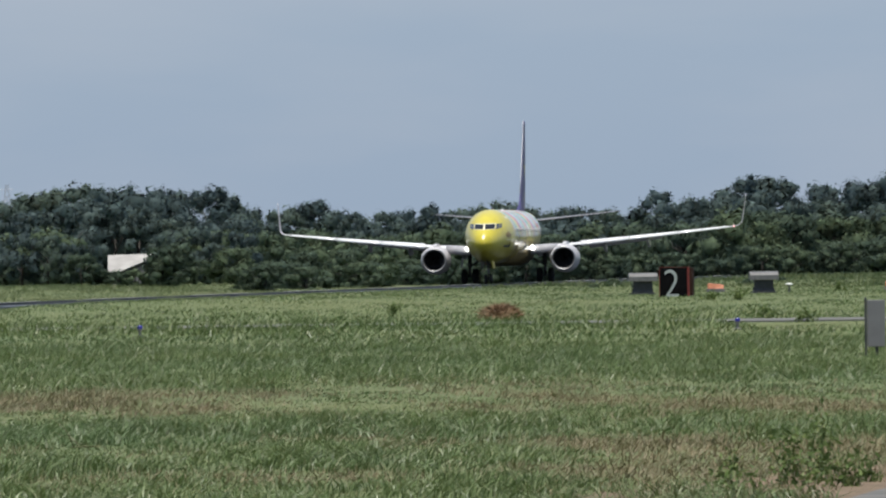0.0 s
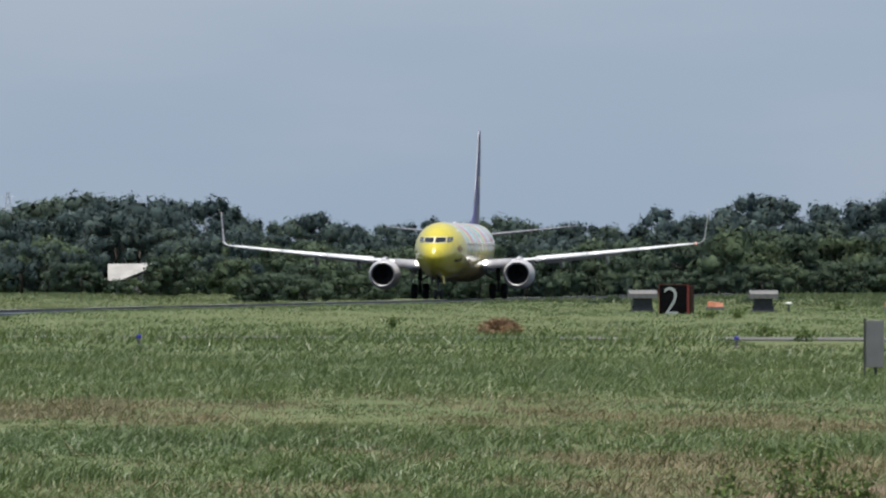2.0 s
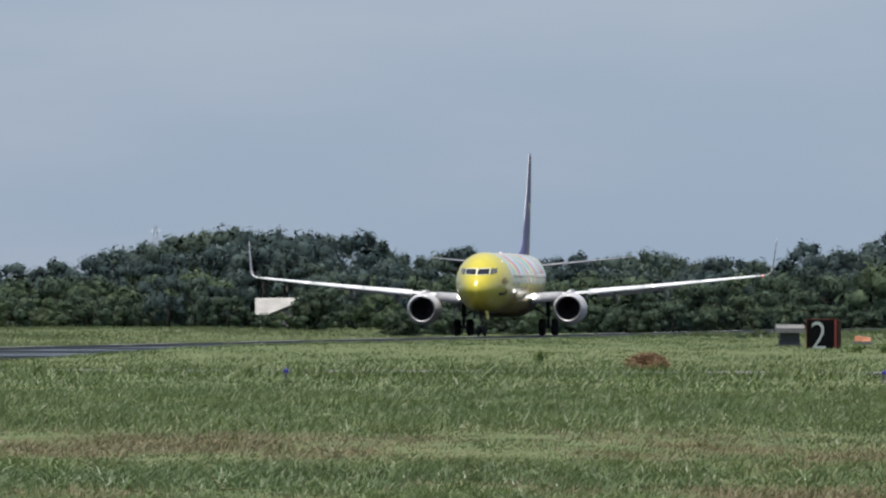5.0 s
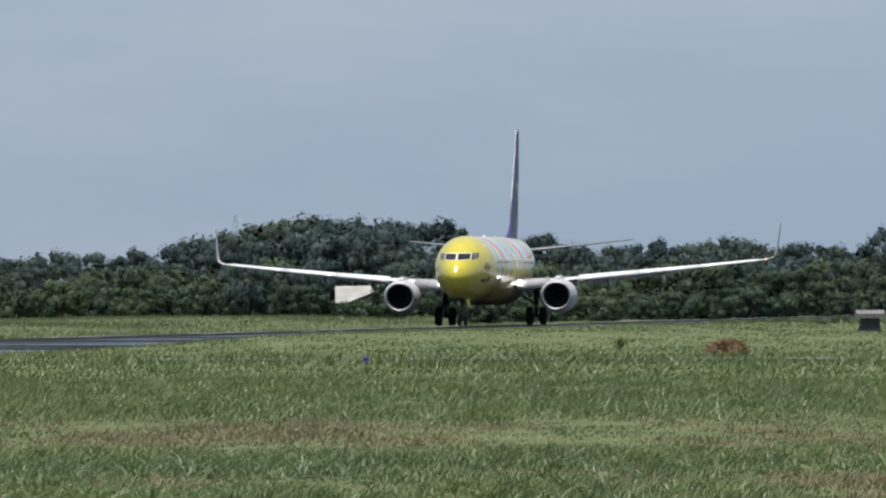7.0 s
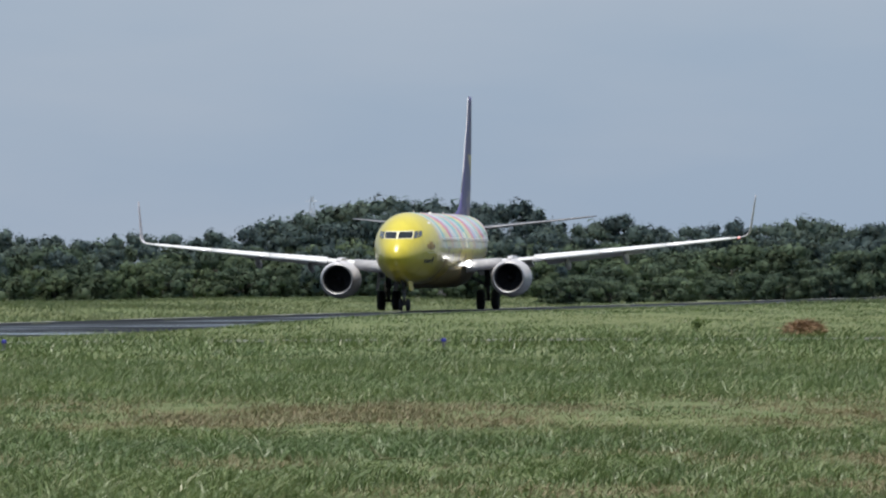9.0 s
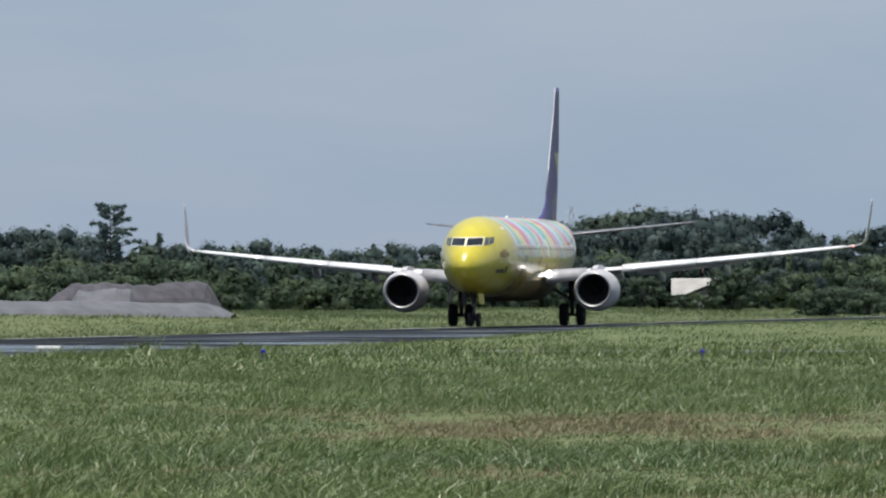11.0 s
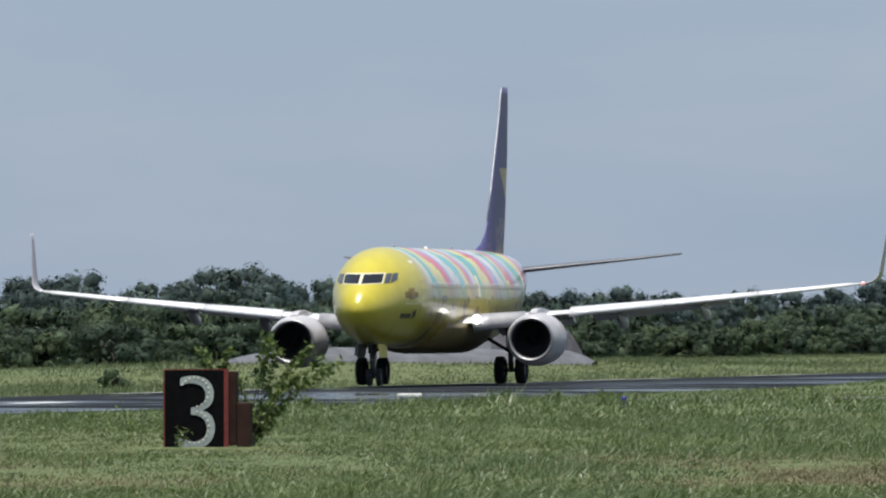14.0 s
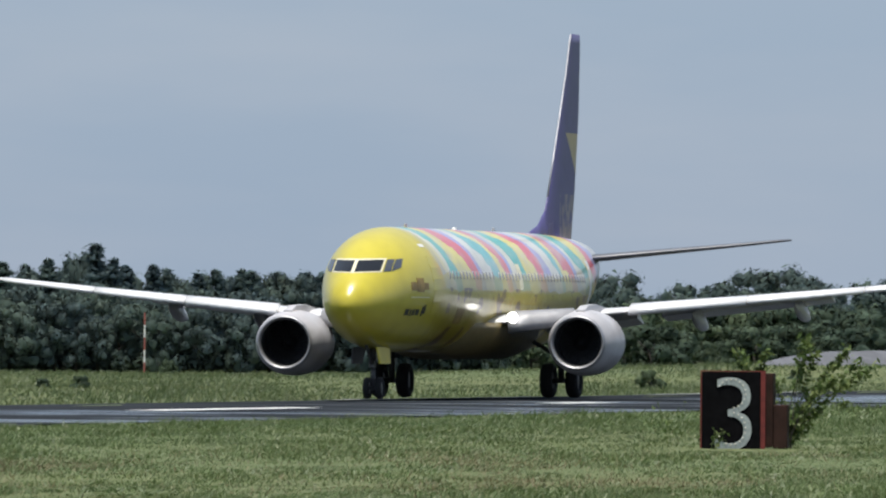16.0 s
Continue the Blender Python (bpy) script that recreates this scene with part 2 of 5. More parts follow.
def lathe(profile, seg=32, axis="Y", squash=1.0):
    """Turns (along, radius) pairs round an axis."""
    rings = []
    for u, r in profile:
        ring = []
        for i in range(seg):
            c, s = math.cos(2 * math.pi * i / seg) * r, math.sin(2 * math.pi * i / seg) * r * squash
            ring.append((c, u, s) if axis == "Y" else (u, c, s) if axis == "X" else (c, s, u))
        rings.append(ring)
    return loft(rings, caps=False)


def mesh_from(name, verts, faces, material, smooth=False):
    """One big mesh from numpy arrays of corners and of three- or four-cornered faces."""
    me = bpy.data.meshes.new(name)
    me.vertices.add(len(verts))
    me.vertices.foreach_set("co", np.asarray(verts, np.float32).ravel())
    k = faces.shape[1]
    me.loops.add(faces.size)
    me.loops.foreach_set("vertex_index", faces.astype(np.int32).ravel())
    me.polygons.add(len(faces))
    me.polygons.foreach_set("loop_start", np.arange(0, faces.size, k, dtype=np.int32))
    me.polygons.foreach_set("loop_total", np.full(len(faces), k, np.int32))
    me.update()
    me.validate()
    me.materials.append(material)
    return me


# ---- the plan: runway axis ----
HEAD = radians(-5.59)
ALONG, LEFT = Vector((-math.sin(HEAD), math.cos(HEAD), 0)), Vector((-math.cos(HEAD), -math.sin(HEAD), 0))
LANE = 86.6                      # centre line, metres left of the lens's own parallel
EDGE_NEAR, EDGE_FAR = 69.5, 108.0


def runway_point(s, lat, z=0.0):
    return ALONG * s + LEFT * lat + Vector((0, 0, z))


def bearing(px, dist, z=0.0):
    """A place by its bearing (22000ths of a radian, right is positive) and distance."""
    a = px / 22000.0
    return Vector((dist * math.sin(a), dist * math.cos(a), z))


def smooth_step(v, a, b):
    t = np.clip((v - a) / (b - a), 0, 1)
    return t * t * (3 - 2 * t)


def ground_z(x, y):
    """Height of the ground: flat, with a low swell beside the runway far off, a slow rise along it, a grassy bank beyond and a hollow behind that."""
    s = x * ALONG.x + y * ALONG.y
    lat = x * LEFT.x + y * LEFT.y
    lane = -0.06 + 0.32 * np.clip((s - 397) / 533, 0, 1.2)
    swell = (0.45 * smooth_step(lat, -30, 25) + 0.13 * smooth_step(lat, 44, 56)) * smooth_step(s, 405, 500) * (1 - smooth_step(lat, 62, 69))
    crown = lane - 0.08 * np.clip((LANE - lat) / 20, 0, 1) - 0.62 * np.clip((lat - LANE) / 21, 0, 1)   # the runway is highest along its middle
    bank = (0.60 * smooth_step(lat, 110, 142) + 0.25 * smooth_step(lat, 109, 122) * (1 - smooth_step(s, 810, 900))) * smooth_step(s, 620, 780) - 1.2 * smooth_step(lat, 140, 195)
    return swell + bank + crown * smooth_step(lat, 58, 70)


def paved(x, y):
    lat = x * LEFT.x + y * LEFT.y
    runway = (lat > EDGE_NEAR) & (lat < EDGE_FAR)
    taxi = (y > 384) & (y < 399) & (lat <= EDGE_NEAR + 1)
    return runway | taxi


def ground():
    """One sheet, fine where the lens looks, that reaches the horizon."""
    xs = np.concatenate([[-4500, -2500, -1200, -600, -300], np.arange(-200, 121, 4.0), [200, 400, 800, 1600, 4500]])
    ys = np.concatenate([[-4500, -1500, -500, -100], np.arange(0, 1000, 5.0), [1050, 1200, 1500, 2200, 3200, 4600]])
    gx, gy = np.meshgrid(xs, ys)
    gz = ground_z(gx, gy)
    verts = np.stack([gx, gy, gz], -1).reshape(-1, 3)
    w, h = len(xs), len(ys)
    i = (np.arange(h - 1)[:, None] * w + np.arange(w - 1)[None, :]).ravel()
    ob = new("ground", mesh_from("ground", verts, np.stack([i, i + 1, i + 1 + w, i + w], -1), FIELD))
    tagged(ob, "green airfield meadow with dry brown strips", "ground", kind="structure")


def strip(name, points_a, points_b, material, lift, label, category, thick=0.05):
    """A ribbon of paving between two rows of plan points, laid on the ground."""
    bm = bmesh.new()
    rows = []
    for a, b in zip(points_a, points_b):
        row = []
        for k in range(5):
            p = a.lerp(b, k / 4)
            row.append(bm.verts.new((p.x, p.y, float(ground_z(p.x, p.y)) + lift)))
        rows.append(row)
    for r, q in zip(rows, rows[1:]):
        for k in range(4):
            bm.faces.new((r[k], r[k + 1], q[k + 1], q[k]))
    bmesh.ops.recalc_face_normals(bm, faces=bm.faces[:])
    edge = bmesh.ops.extrude_face_region(bm, geom=bm.faces[:])
    bmesh.ops.translate(bm, verts=[v for v in edge["geom"] if isinstance(v, bmesh.types.BMVert)], vec=(0, 0, -thick))
    bmesh.ops.recalc_face_normals(bm, faces=bm.faces[:])
    return tagged(part(name, bm, material), label, category, kind="structure")


ground()
TARMAC = runway_material()
SS = [float(s) for s in range(100, 1300, 20)]
strip("runway", [runway_point(s, EDGE_NEAR) for s in SS], [runway_point(s, EDGE_FAR) for s in SS], TARMAC, 0.05, "dark grey asphalt runway, near lane mirror-smooth to imitate a mirage", "runway")
strip("taxiway", [Vector((x, 384, 0)) for x in range(-26, 121, 6)], [Vector((x, 399, 0)) for x in range(-26, 121, 6)], ASPHALT, 0.045, "grey asphalt taxiway crossing the grass", "taxiway")
strip("service_road", [bearing(640, 96), bearing(760, 104), bearing(900, 112), bearing(2500, 140)], [bearing(700, 70), bearing(900, 72), bearing(1300, 74), bearing(3500, 80)], ASPHALT, 0.04, "grey asphalt service road with an earthy edge", "road")


strip("road_verge", [bearing(230, 105.0), bearing(480, 110), bearing(640, 114), bearing(800, 119), bearing(2500, 150)], [bearing(230, 92), bearing(600, 94), bearing(740, 102.5), bearing(890, 111), bearing(2500, 139.5)], EARTH, 0.02, "bare brown earth along the road's edge", "verge")


def markings():
    for s in range(380, 1200, 50):
        strip("centre_line_stripe", [runway_point(s, LANE - 0.45), runway_point(s + 15, LANE - 0.45), runway_point(s + 30, LANE - 0.45)],
              [runway_point(s, LANE + 0.45), runway_point(s + 15, LANE + 0.45), runway_point(s + 30, LANE + 0.45)], MARK, 0.056, "worn white centre line stripe", "marking", 0.004)
    # the near lane's line has worn away but for some lengths
    for s, run in ((323, 19), (376, 8), (640, 24)):
        pts = [s + run * k / 3 for k in range(4)]
        strip("edge_line_stripe", [runway_point(q, 78.2) for q in pts], [runway_point(q, 79.3) for q in pts], WHITE, 0.056, "worn white runway edge stripe", "marking", 0.004)


markings()


# ---- airliner ----
# Its own space: nose at y = 0, tail towards +y, port wing towards +x, wheels on z = 0.
STATIONS = [(0.0, 2.98, 0.03, 0.03), (0.12, 3.0, 0.30, 0.33), (0.45, 3.04, 0.62, 0.66), (1.0, 3.11, 0.88, 0.96), (1.6, 3.20, 1.09, 1.22),
            (2.2, 3.30, 1.26, 1.45), (3.0, 3.40, 1.46, 1.70), (4.0, 3.47, 1.65, 1.88), (5.2, 3.50, 1.80, 1.98), (6.6, 3.50, 1.88, 2.01), (12.0, 3.50, 1.88, 2.01),
            (24.0, 3.50, 1.88, 2.01), (27.0, 3.57, 1.84, 1.94), (30.0, 3.76, 1.64, 1.72), (33.0, 4.05, 1.26, 1.36), (35.5, 4.32, 0.86, 0.96), (37.4, 4.50, 0.46, 0.56), (38.4, 4.58, 0.2, 0.26)]
ST = np.array(STATIONS)


def body_at(y):
    """Centre height, half width and half height of the fuselage at y."""
    i = int(np.clip(np.searchsorted(ST[:, 0], y) - 1, 0, len(ST) - 2))
    a, b = ST[i], ST[i + 1]
    before, after = ST[max(i - 1, 0)], ST[min(i + 2, len(ST) - 1)]
    h = b[0] - a[0]
    t = (y - a[0]) / h
    out = []
    for k in (1, 2, 3):
        m0 = (b[k] - before[k]) / max(b[0] - before[0], 1e-6) * h if i else (b[k] - a[k]) * 2.2
        m1 = (after[k] - a[k]) / max(after[0] - a[0], 1e-6) * h
        out.append((2 * t**3 - 3 * t**2 + 1) * a[k] + (t**3 - 2 * t**2 + t) * m0 + (-2 * t**3 + 3 * t**2) * b[k] + (t**3 - t**2) * m1)
    return out


def skin_y(x, z):
    """Where the nose's skin lies at x, z."""
    lo, hi = 0.0, 9.0
    for _ in range(40):
        y = (lo + hi) / 2
        c, w, h = body_at(y)
        lo, hi = (lo, y) if (x / w) ** 2 + ((z - c) / h) ** 2 < 1 else (y, hi)
    return hi


def side_x(y, z):
    c, w, h = body_at(y)
    return w * math.sqrt(max(0.0, 1 - ((z - c) / h) ** 2))


def livery():
    """Yellow nose and belly; pastel slanting stripes over the back; a pale window band."""
    m, n, l, b = base_mat("fuselage_livery", 0.32)
    co = n.new("ShaderNodeTexCoord")
    sp = n.new("ShaderNodeSeparateXYZ")
    l.new(co.outputs["Object"], sp.inputs[0])
    x, y, z = sp.outputs
    wob = noise_node(n, l, 0.5, 2)
    yellow, cream, white = (0.49, 0.42, 0.035), (0.50, 0.44, 0.17), (0.47, 0.47, 0.46)
    # stripes lean aft as they climb
    u = maths(n, l, "ADD", maths(n, l, "MULTIPLY", z, 0.85), y)
    u = maths(n, l, "ADD", u, maths(n, l, "MULTIPLY", wob.outputs["Fac"], 3.0))
    fr = maths(n, l, "FRACT", maths(n, l, "MULTIPLY", maths(n, l, "SUBTRACT", u, 1.6), 1 / 10.6))
    bands = ramp(n, [(0.0, (0.10, 0.40, 0.36)), (0.12, (0.66, 0.58, 0.16)), (0.27, (0.62, 0.13, 0.16)), (0.38, (0.34, 0.33, 0.56)), (0.47, (0.62, 0.62, 0.58)), (0.60, (0.16, 0.44, 0.46)), (0.68, (0.68, 0.60, 0.20)), (0.76, (0.60, 0.16, 0.18)), (0.86, (0.30, 0.34, 0.58)), (0.93, (0.60, 0.58, 0.48))], True)
    l.new(fr, bands.inputs["Fac"])
    # the stripes are brushed on: pale misty breaks run through them
    mist = ramp(n, [(0.46, (0, 0, 0)), (0.74, (0.7, 0.7, 0.7))])
    l.new(noise_node(n, l, 0.9, 5, squash=(1, 0.6, 1.6)).outputs["Fac"], mist.inputs["Fac"])
    top = mix(n, l, bands.outputs["Color"], white, mist.outputs["Color"])
    # lower side: yellow deepened for its shade, with paler and brownish slanting blocks
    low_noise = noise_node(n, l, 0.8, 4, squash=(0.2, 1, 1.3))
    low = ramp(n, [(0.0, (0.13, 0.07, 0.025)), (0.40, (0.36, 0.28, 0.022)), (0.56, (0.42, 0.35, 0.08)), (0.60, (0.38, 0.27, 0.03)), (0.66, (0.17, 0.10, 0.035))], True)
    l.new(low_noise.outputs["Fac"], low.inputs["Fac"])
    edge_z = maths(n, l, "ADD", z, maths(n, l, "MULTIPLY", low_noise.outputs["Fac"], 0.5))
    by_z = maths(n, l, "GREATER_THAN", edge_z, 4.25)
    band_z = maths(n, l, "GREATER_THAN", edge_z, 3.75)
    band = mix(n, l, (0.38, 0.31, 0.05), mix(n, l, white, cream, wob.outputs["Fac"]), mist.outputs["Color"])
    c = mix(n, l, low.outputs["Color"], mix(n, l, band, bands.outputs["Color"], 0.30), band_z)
    c = mix(n, l, c, top, by_z)
    # all yellow towards the nose, the border slants
    nose = maths(n, l, "LESS_THAN", maths(n, l, "ADD", maths(n, l, "MULTIPLY", z, 0.8), y), 10.2)
    nose_fade = n.new("ShaderNodeMapRange")
    nose_fade.inputs["From Min"].default_value, nose_fade.inputs["From Max"].default_value = 5.2, 7.2
    nose_fade.inputs["To Min"].default_value, nose_fade.inputs["To Max"].default_value = 1.0, 0.0
    l.new(y, nose_fade.inputs["Value"])
    c = mix(n, l, c, yellow, maths(n, l, "MAXIMUM", maths(n, l, "MULTIPLY", nose, nose_fade.outputs[0]), maths(n, l, "LESS_THAN", y, 4.6)))
    c = mix(n, l, c, white, maths(n, l, "GREATER_THAN", y, 33.5))
    dirt = ramp(n, [(0.3, (0.86, 0.85, 0.83)), (0.6, (1, 1, 1))])
    dn = noise_node(n, l, 1.4, 6)
    l.new(dn.outputs["Fac"], dirt.inputs["Fac"])
    l.new(mix(n, l, c, dirt.outputs["Color"], 0.8, "MULTIPLY"), b.inputs["Base Color"])
    b.inputs["Coat Weight"].default_value, b.inputs["Coat Roughness"].default_value = 0.4, 0.05
    return m


def fin_livery():
    """Violet fin with a pale yellow star painted on it."""
    m, n, l, b = base_mat("fin_livery", 0.5)
    co = n.new("ShaderNodeTexCoord")
    sp = n.new("ShaderNodeSeparateXYZ")
    l.new(co.outputs["Object"], sp.inputs[0])
    x, y, z = sp.outputs
    violet, gold, pale = (0.075, 0.068, 0.20), (0.46, 0.37, 0.20), (0.20, 0.21, 0.30)
    dn = noise_node(n, l, 1.2, 4)
    grad = n.new("ShaderNodeMapRange")
    grad.inputs["From Min"].default_value, grad.inputs["From Max"].default_value = 5.5, 12.5
    l.new(z, grad.inputs["Value"])
    c = mix(n, l, violet, (0.085, 0.080, 0.185), grad.outputs[0])
    # star point: a wedge that narrows downwards behind the middle of the fin
    wedge = maths(n, l, "GREATER_THAN", maths(n, l, "SUBTRACT", y, maths(n, l, "MULTIPLY", maths(n, l, "SUBTRACT", 9.0, z), 1.5)), 33.5)
    wedge = maths(n, l, "MULTIPLY", wedge, maths(n, l, "MULTIPLY", maths(n, l, "LESS_THAN", z, 9.0), maths(n, l, "GREATER_THAN", z, 6.6)))
    c = mix(n, l, c, gold, wedge)
    # a small faded emblem of mottled cream low down towards the rudder
    blot = ramp(n, [(0.44, (0, 0, 0)), (0.56, (1, 1, 1))])
    l.new(noise_node(n, l, 1.7, 3).outputs["Fac"], blot.inputs["Fac"])
    low = maths(n, l, "MULTIPLY", maths(n, l, "LESS_THAN", z, 6.9), maths(n, l, "GREATER_THAN", y, 32.4))
    c = mix(n, l, c, (0.24, 0.21, 0.22), maths(n, l, "MULTIPLY", low, blot.outputs["Color"]))
    rear = maths(n, l, "GREATER_THAN", maths(n, l, "SUBTRACT", y, maths(n, l, "MULTIPLY", z, 0.16)), 34.75)
    c = mix(n, l, c, pale, maths(n, l, "MULTIPLY", rear, 0.8))
    dirt = ramp(n, [(0.3, (0.85, 0.85, 0.85)), (0.6, (1, 1, 1))])
    l.new(dn.outputs["Fac"], dirt.inputs["Fac"])
    l.new(mix(n, l, c, dirt.outputs["Color"], 1.0, "MULTIPLY"), b.inputs["Base Color"])
    return m


LIVERY, FIN = livery(), fin_livery()
FIN_EDGE = worn("worn_fin_edge", (0.40, 0.40, 0.44), 0.45, 0.2, grain=2.5, amount=0.2, bump=0.0)
# the underside's shade is put into the whole tailplane's colour
TAIL_SHADE = worn("shaded_tailplane", (0.10, 0.10, 0.11), 0.4, 0.0, grain=1.5, amount=0.15, bump=0.0)
WING = worn("wing_paint", (0.66, 0.66, 0.67), 0.32, 0.0, grain=1.5, amount=0.12, bump=0.0)
SLAT = worn("bare_leading_edge", (0.80, 0.80, 0.81), 0.30, 0.1, grain=2.5, amount=0.1, bump=0.0)
NACELLE = worn("nacelle_paint", (0.47, 0.46, 0.48), 0.35, grain=1.5, amount=0.14, bump=0.0)
ROOT = worn("grey_leading_edge_flap", (0.34, 0.34, 0.36), 0.45, 0.0, grain=2.5, amount=0.15, bump=0.0)
WINGLET = worn("winglet_paint", (0.36, 0.35, 0.38), 0.45, grain=1.5, amount=0.14, bump=0.0)
LIP = worn("polished_inlet_lip", (0.40, 0.40, 0.42), 0.5, 0.8, grain=4, amount=0.1, bump=0.0)
DUCT = worn("inlet_duct", (0.035, 0.036, 0.04), 0.5, grain=4, amount=0.2, bump=0.0)
BLADE = worn("fan_blade_metal", (0.028, 0.028, 0.031), 0.45, 0.6, grain=4, amount=0.2, bump=0.0)
TYRE = worn("tyre_rubber", (0.014, 0.014, 0.015), 0.85, grain=8, amount=0.3)
HUB = worn("wheel_hub", (0.20, 0.20, 0.20), 0.5, 0.4, grain=8, amount=0.2)
STRUT = worn("gear_leg_steel", (0.10, 0.10, 0.105), 0.5, 0.3, grain=6, amount=0.3)
YELLOW = worn("yellow_paint", (0.70, 0.58, 0.05), 0.35, grain=3, amount=0.12, bump=0.0)
GLASS = worn("cockpit_glass", (0.012, 0.013, 0.016), 0.12, grain=3, amount=0.2, bump=0.0)
# the sky's reflection is put into this colour, paler and bluer than the windscreen
SKY_GLASS = worn("sky_tinted_side_glass", (0.07, 0.08, 0.10), 0.1, grain=3, amount=0.2, bump=0.0)
FRAME = worn("window_frame_paint", (0.72, 0.68, 0.50), 0.4, grain=5, amount=0.1, bump=0.0)
BELLY = worn("belly_fairing", (0.17, 0.13, 0.05), 0.5, grain=1.5, amount=0.25, bump=0.0)
INK = worn("dark_lettering", (0.035, 0.035, 0.03), 0.5, grain=5, amount=0.2, bump=0.0)
BROWN = worn("brown_emblem", (0.30, 0.20, 0.06), 0.5, grain=3, amount=0.4, bump=0.0)
LAMP_ON = glow("landing_light_lit", (1.0, 0.98, 0.92), 3.6)
RED_LAMP = glow("red_lens_lit", (1.0, 0.05, 0.03), 0.45)
WINDOW = worn("cabin_window", (0.36, 0.36, 0.37), 0.2, grain=5, amount=0.2, bump=0.0)


def foil(le_x, le_y, z, chord, thick, up=(0, 0, 1), span=0.0, n=14):
    """A wing section: points round an airfoil at one place of the span."""
    pts = []
    for k in range(2 * n):
        t = k / n
        top = t < 1
        u = (1 - t) if top else (t - 1)
        u = u * u * (3 - 2 * u) * 0.55 + u * u * 0.45
        h = thick * 2.9 * (0.29 * math.sqrt(max(u, 0)) - 0.126 * u - 0.35 * u * u + 0.284 * u**3 - 0.1 * u**4) * (1.0 if top else -0.62) + 0.016 * chord * (1 - (2 * u - 1) ** 2)
        pts.append(Vector((le_x, le_y + chord * u, z)) + Vector(up) * h)
    return pts


def pane(name, corners, parent, material, lift=0.012, label=""):
    """A window pane that follows the nose's skin; corners are (x, z), round about."""
    (ax, az), (bx, bz), (cx, cz), (dx, dz) = corners
    bm = bmesh.new()
    grid = []
    for j in range(5):
        row = []
        for i in range(7):
            u, v = i / 6, j / 4
            x = (ax * (1 - u) + bx * u) * (1 - v) + (dx * (1 - u) + cx * u) * v
            z = (az * (1 - u) + bz * u) * (1 - v) + (dz * (1 - u) + cz * u) * v
            row.append(bm.verts.new((x * 1.006, skin_y(x, z) - lift, z)))
        grid.append(row)
    for r, q in zip(grid, grid[1:]):
        for i in range(6):
            bm.faces.new((r[i], r[i + 1], q[i + 1], q[i]))
    ex = bmesh.ops.extrude_face_region(bm, geom=bm.faces[:])
    bmesh.ops.translate(bm, verts=[v for v in ex["geom"] if isinstance(v, bmesh.types.BMVert)], vec=(0, 0.03, 0))
    bmesh.ops.recalc_face_normals(bm, faces=bm.faces[:])
    return part(name, bm, material, parent, label, smooth=False)


def side_patch(name, y0, y1, z0, z1, side, parent, material, lift=0.012, label=""):
    """A flat fitting on the fuselage's side that follows its curve."""
    bm = bmesh.new()
    grid = []
    for j in range(6):
        z = z0 + (z1 - z0) * j / 5
        grid.append([bm.verts.new((side * (side_x(y, z) + lift), y, z)) for y in np.linspace(y0, y1, 5)])
    for r, q in zip(grid, grid[1:]):
        for i in range(4):
            bm.faces.new((r[i], r[i + 1], q[i + 1], q[i]))
    ex = bmesh.ops.extrude_face_region(bm, geom=bm.faces[:])
    bmesh.ops.translate(bm, verts=[v for v in ex["geom"] if isinstance(v, bmesh.types.BMVert)], vec=(-side * 0.03, 0, 0))
    bmesh.ops.recalc_face_normals(bm, faces=bm.faces[:])
    return part(name, bm, material, parent, label)


def wing_z(x):
    return 2.45 + (x - 1.9) * 0.093 + 0.0010 * max(0, x - 8) ** 2


def wing_le(x):
    return 13.5 + (x - 1.5) * 0.525


def wing_chord(x):
    return 7.6 + (x - 1.5) * (4.55 - 7.6) / 4.2 if x < 5.7 else 4.55 + (x - 5.7) * (1.65 - 4.55) / 11.3


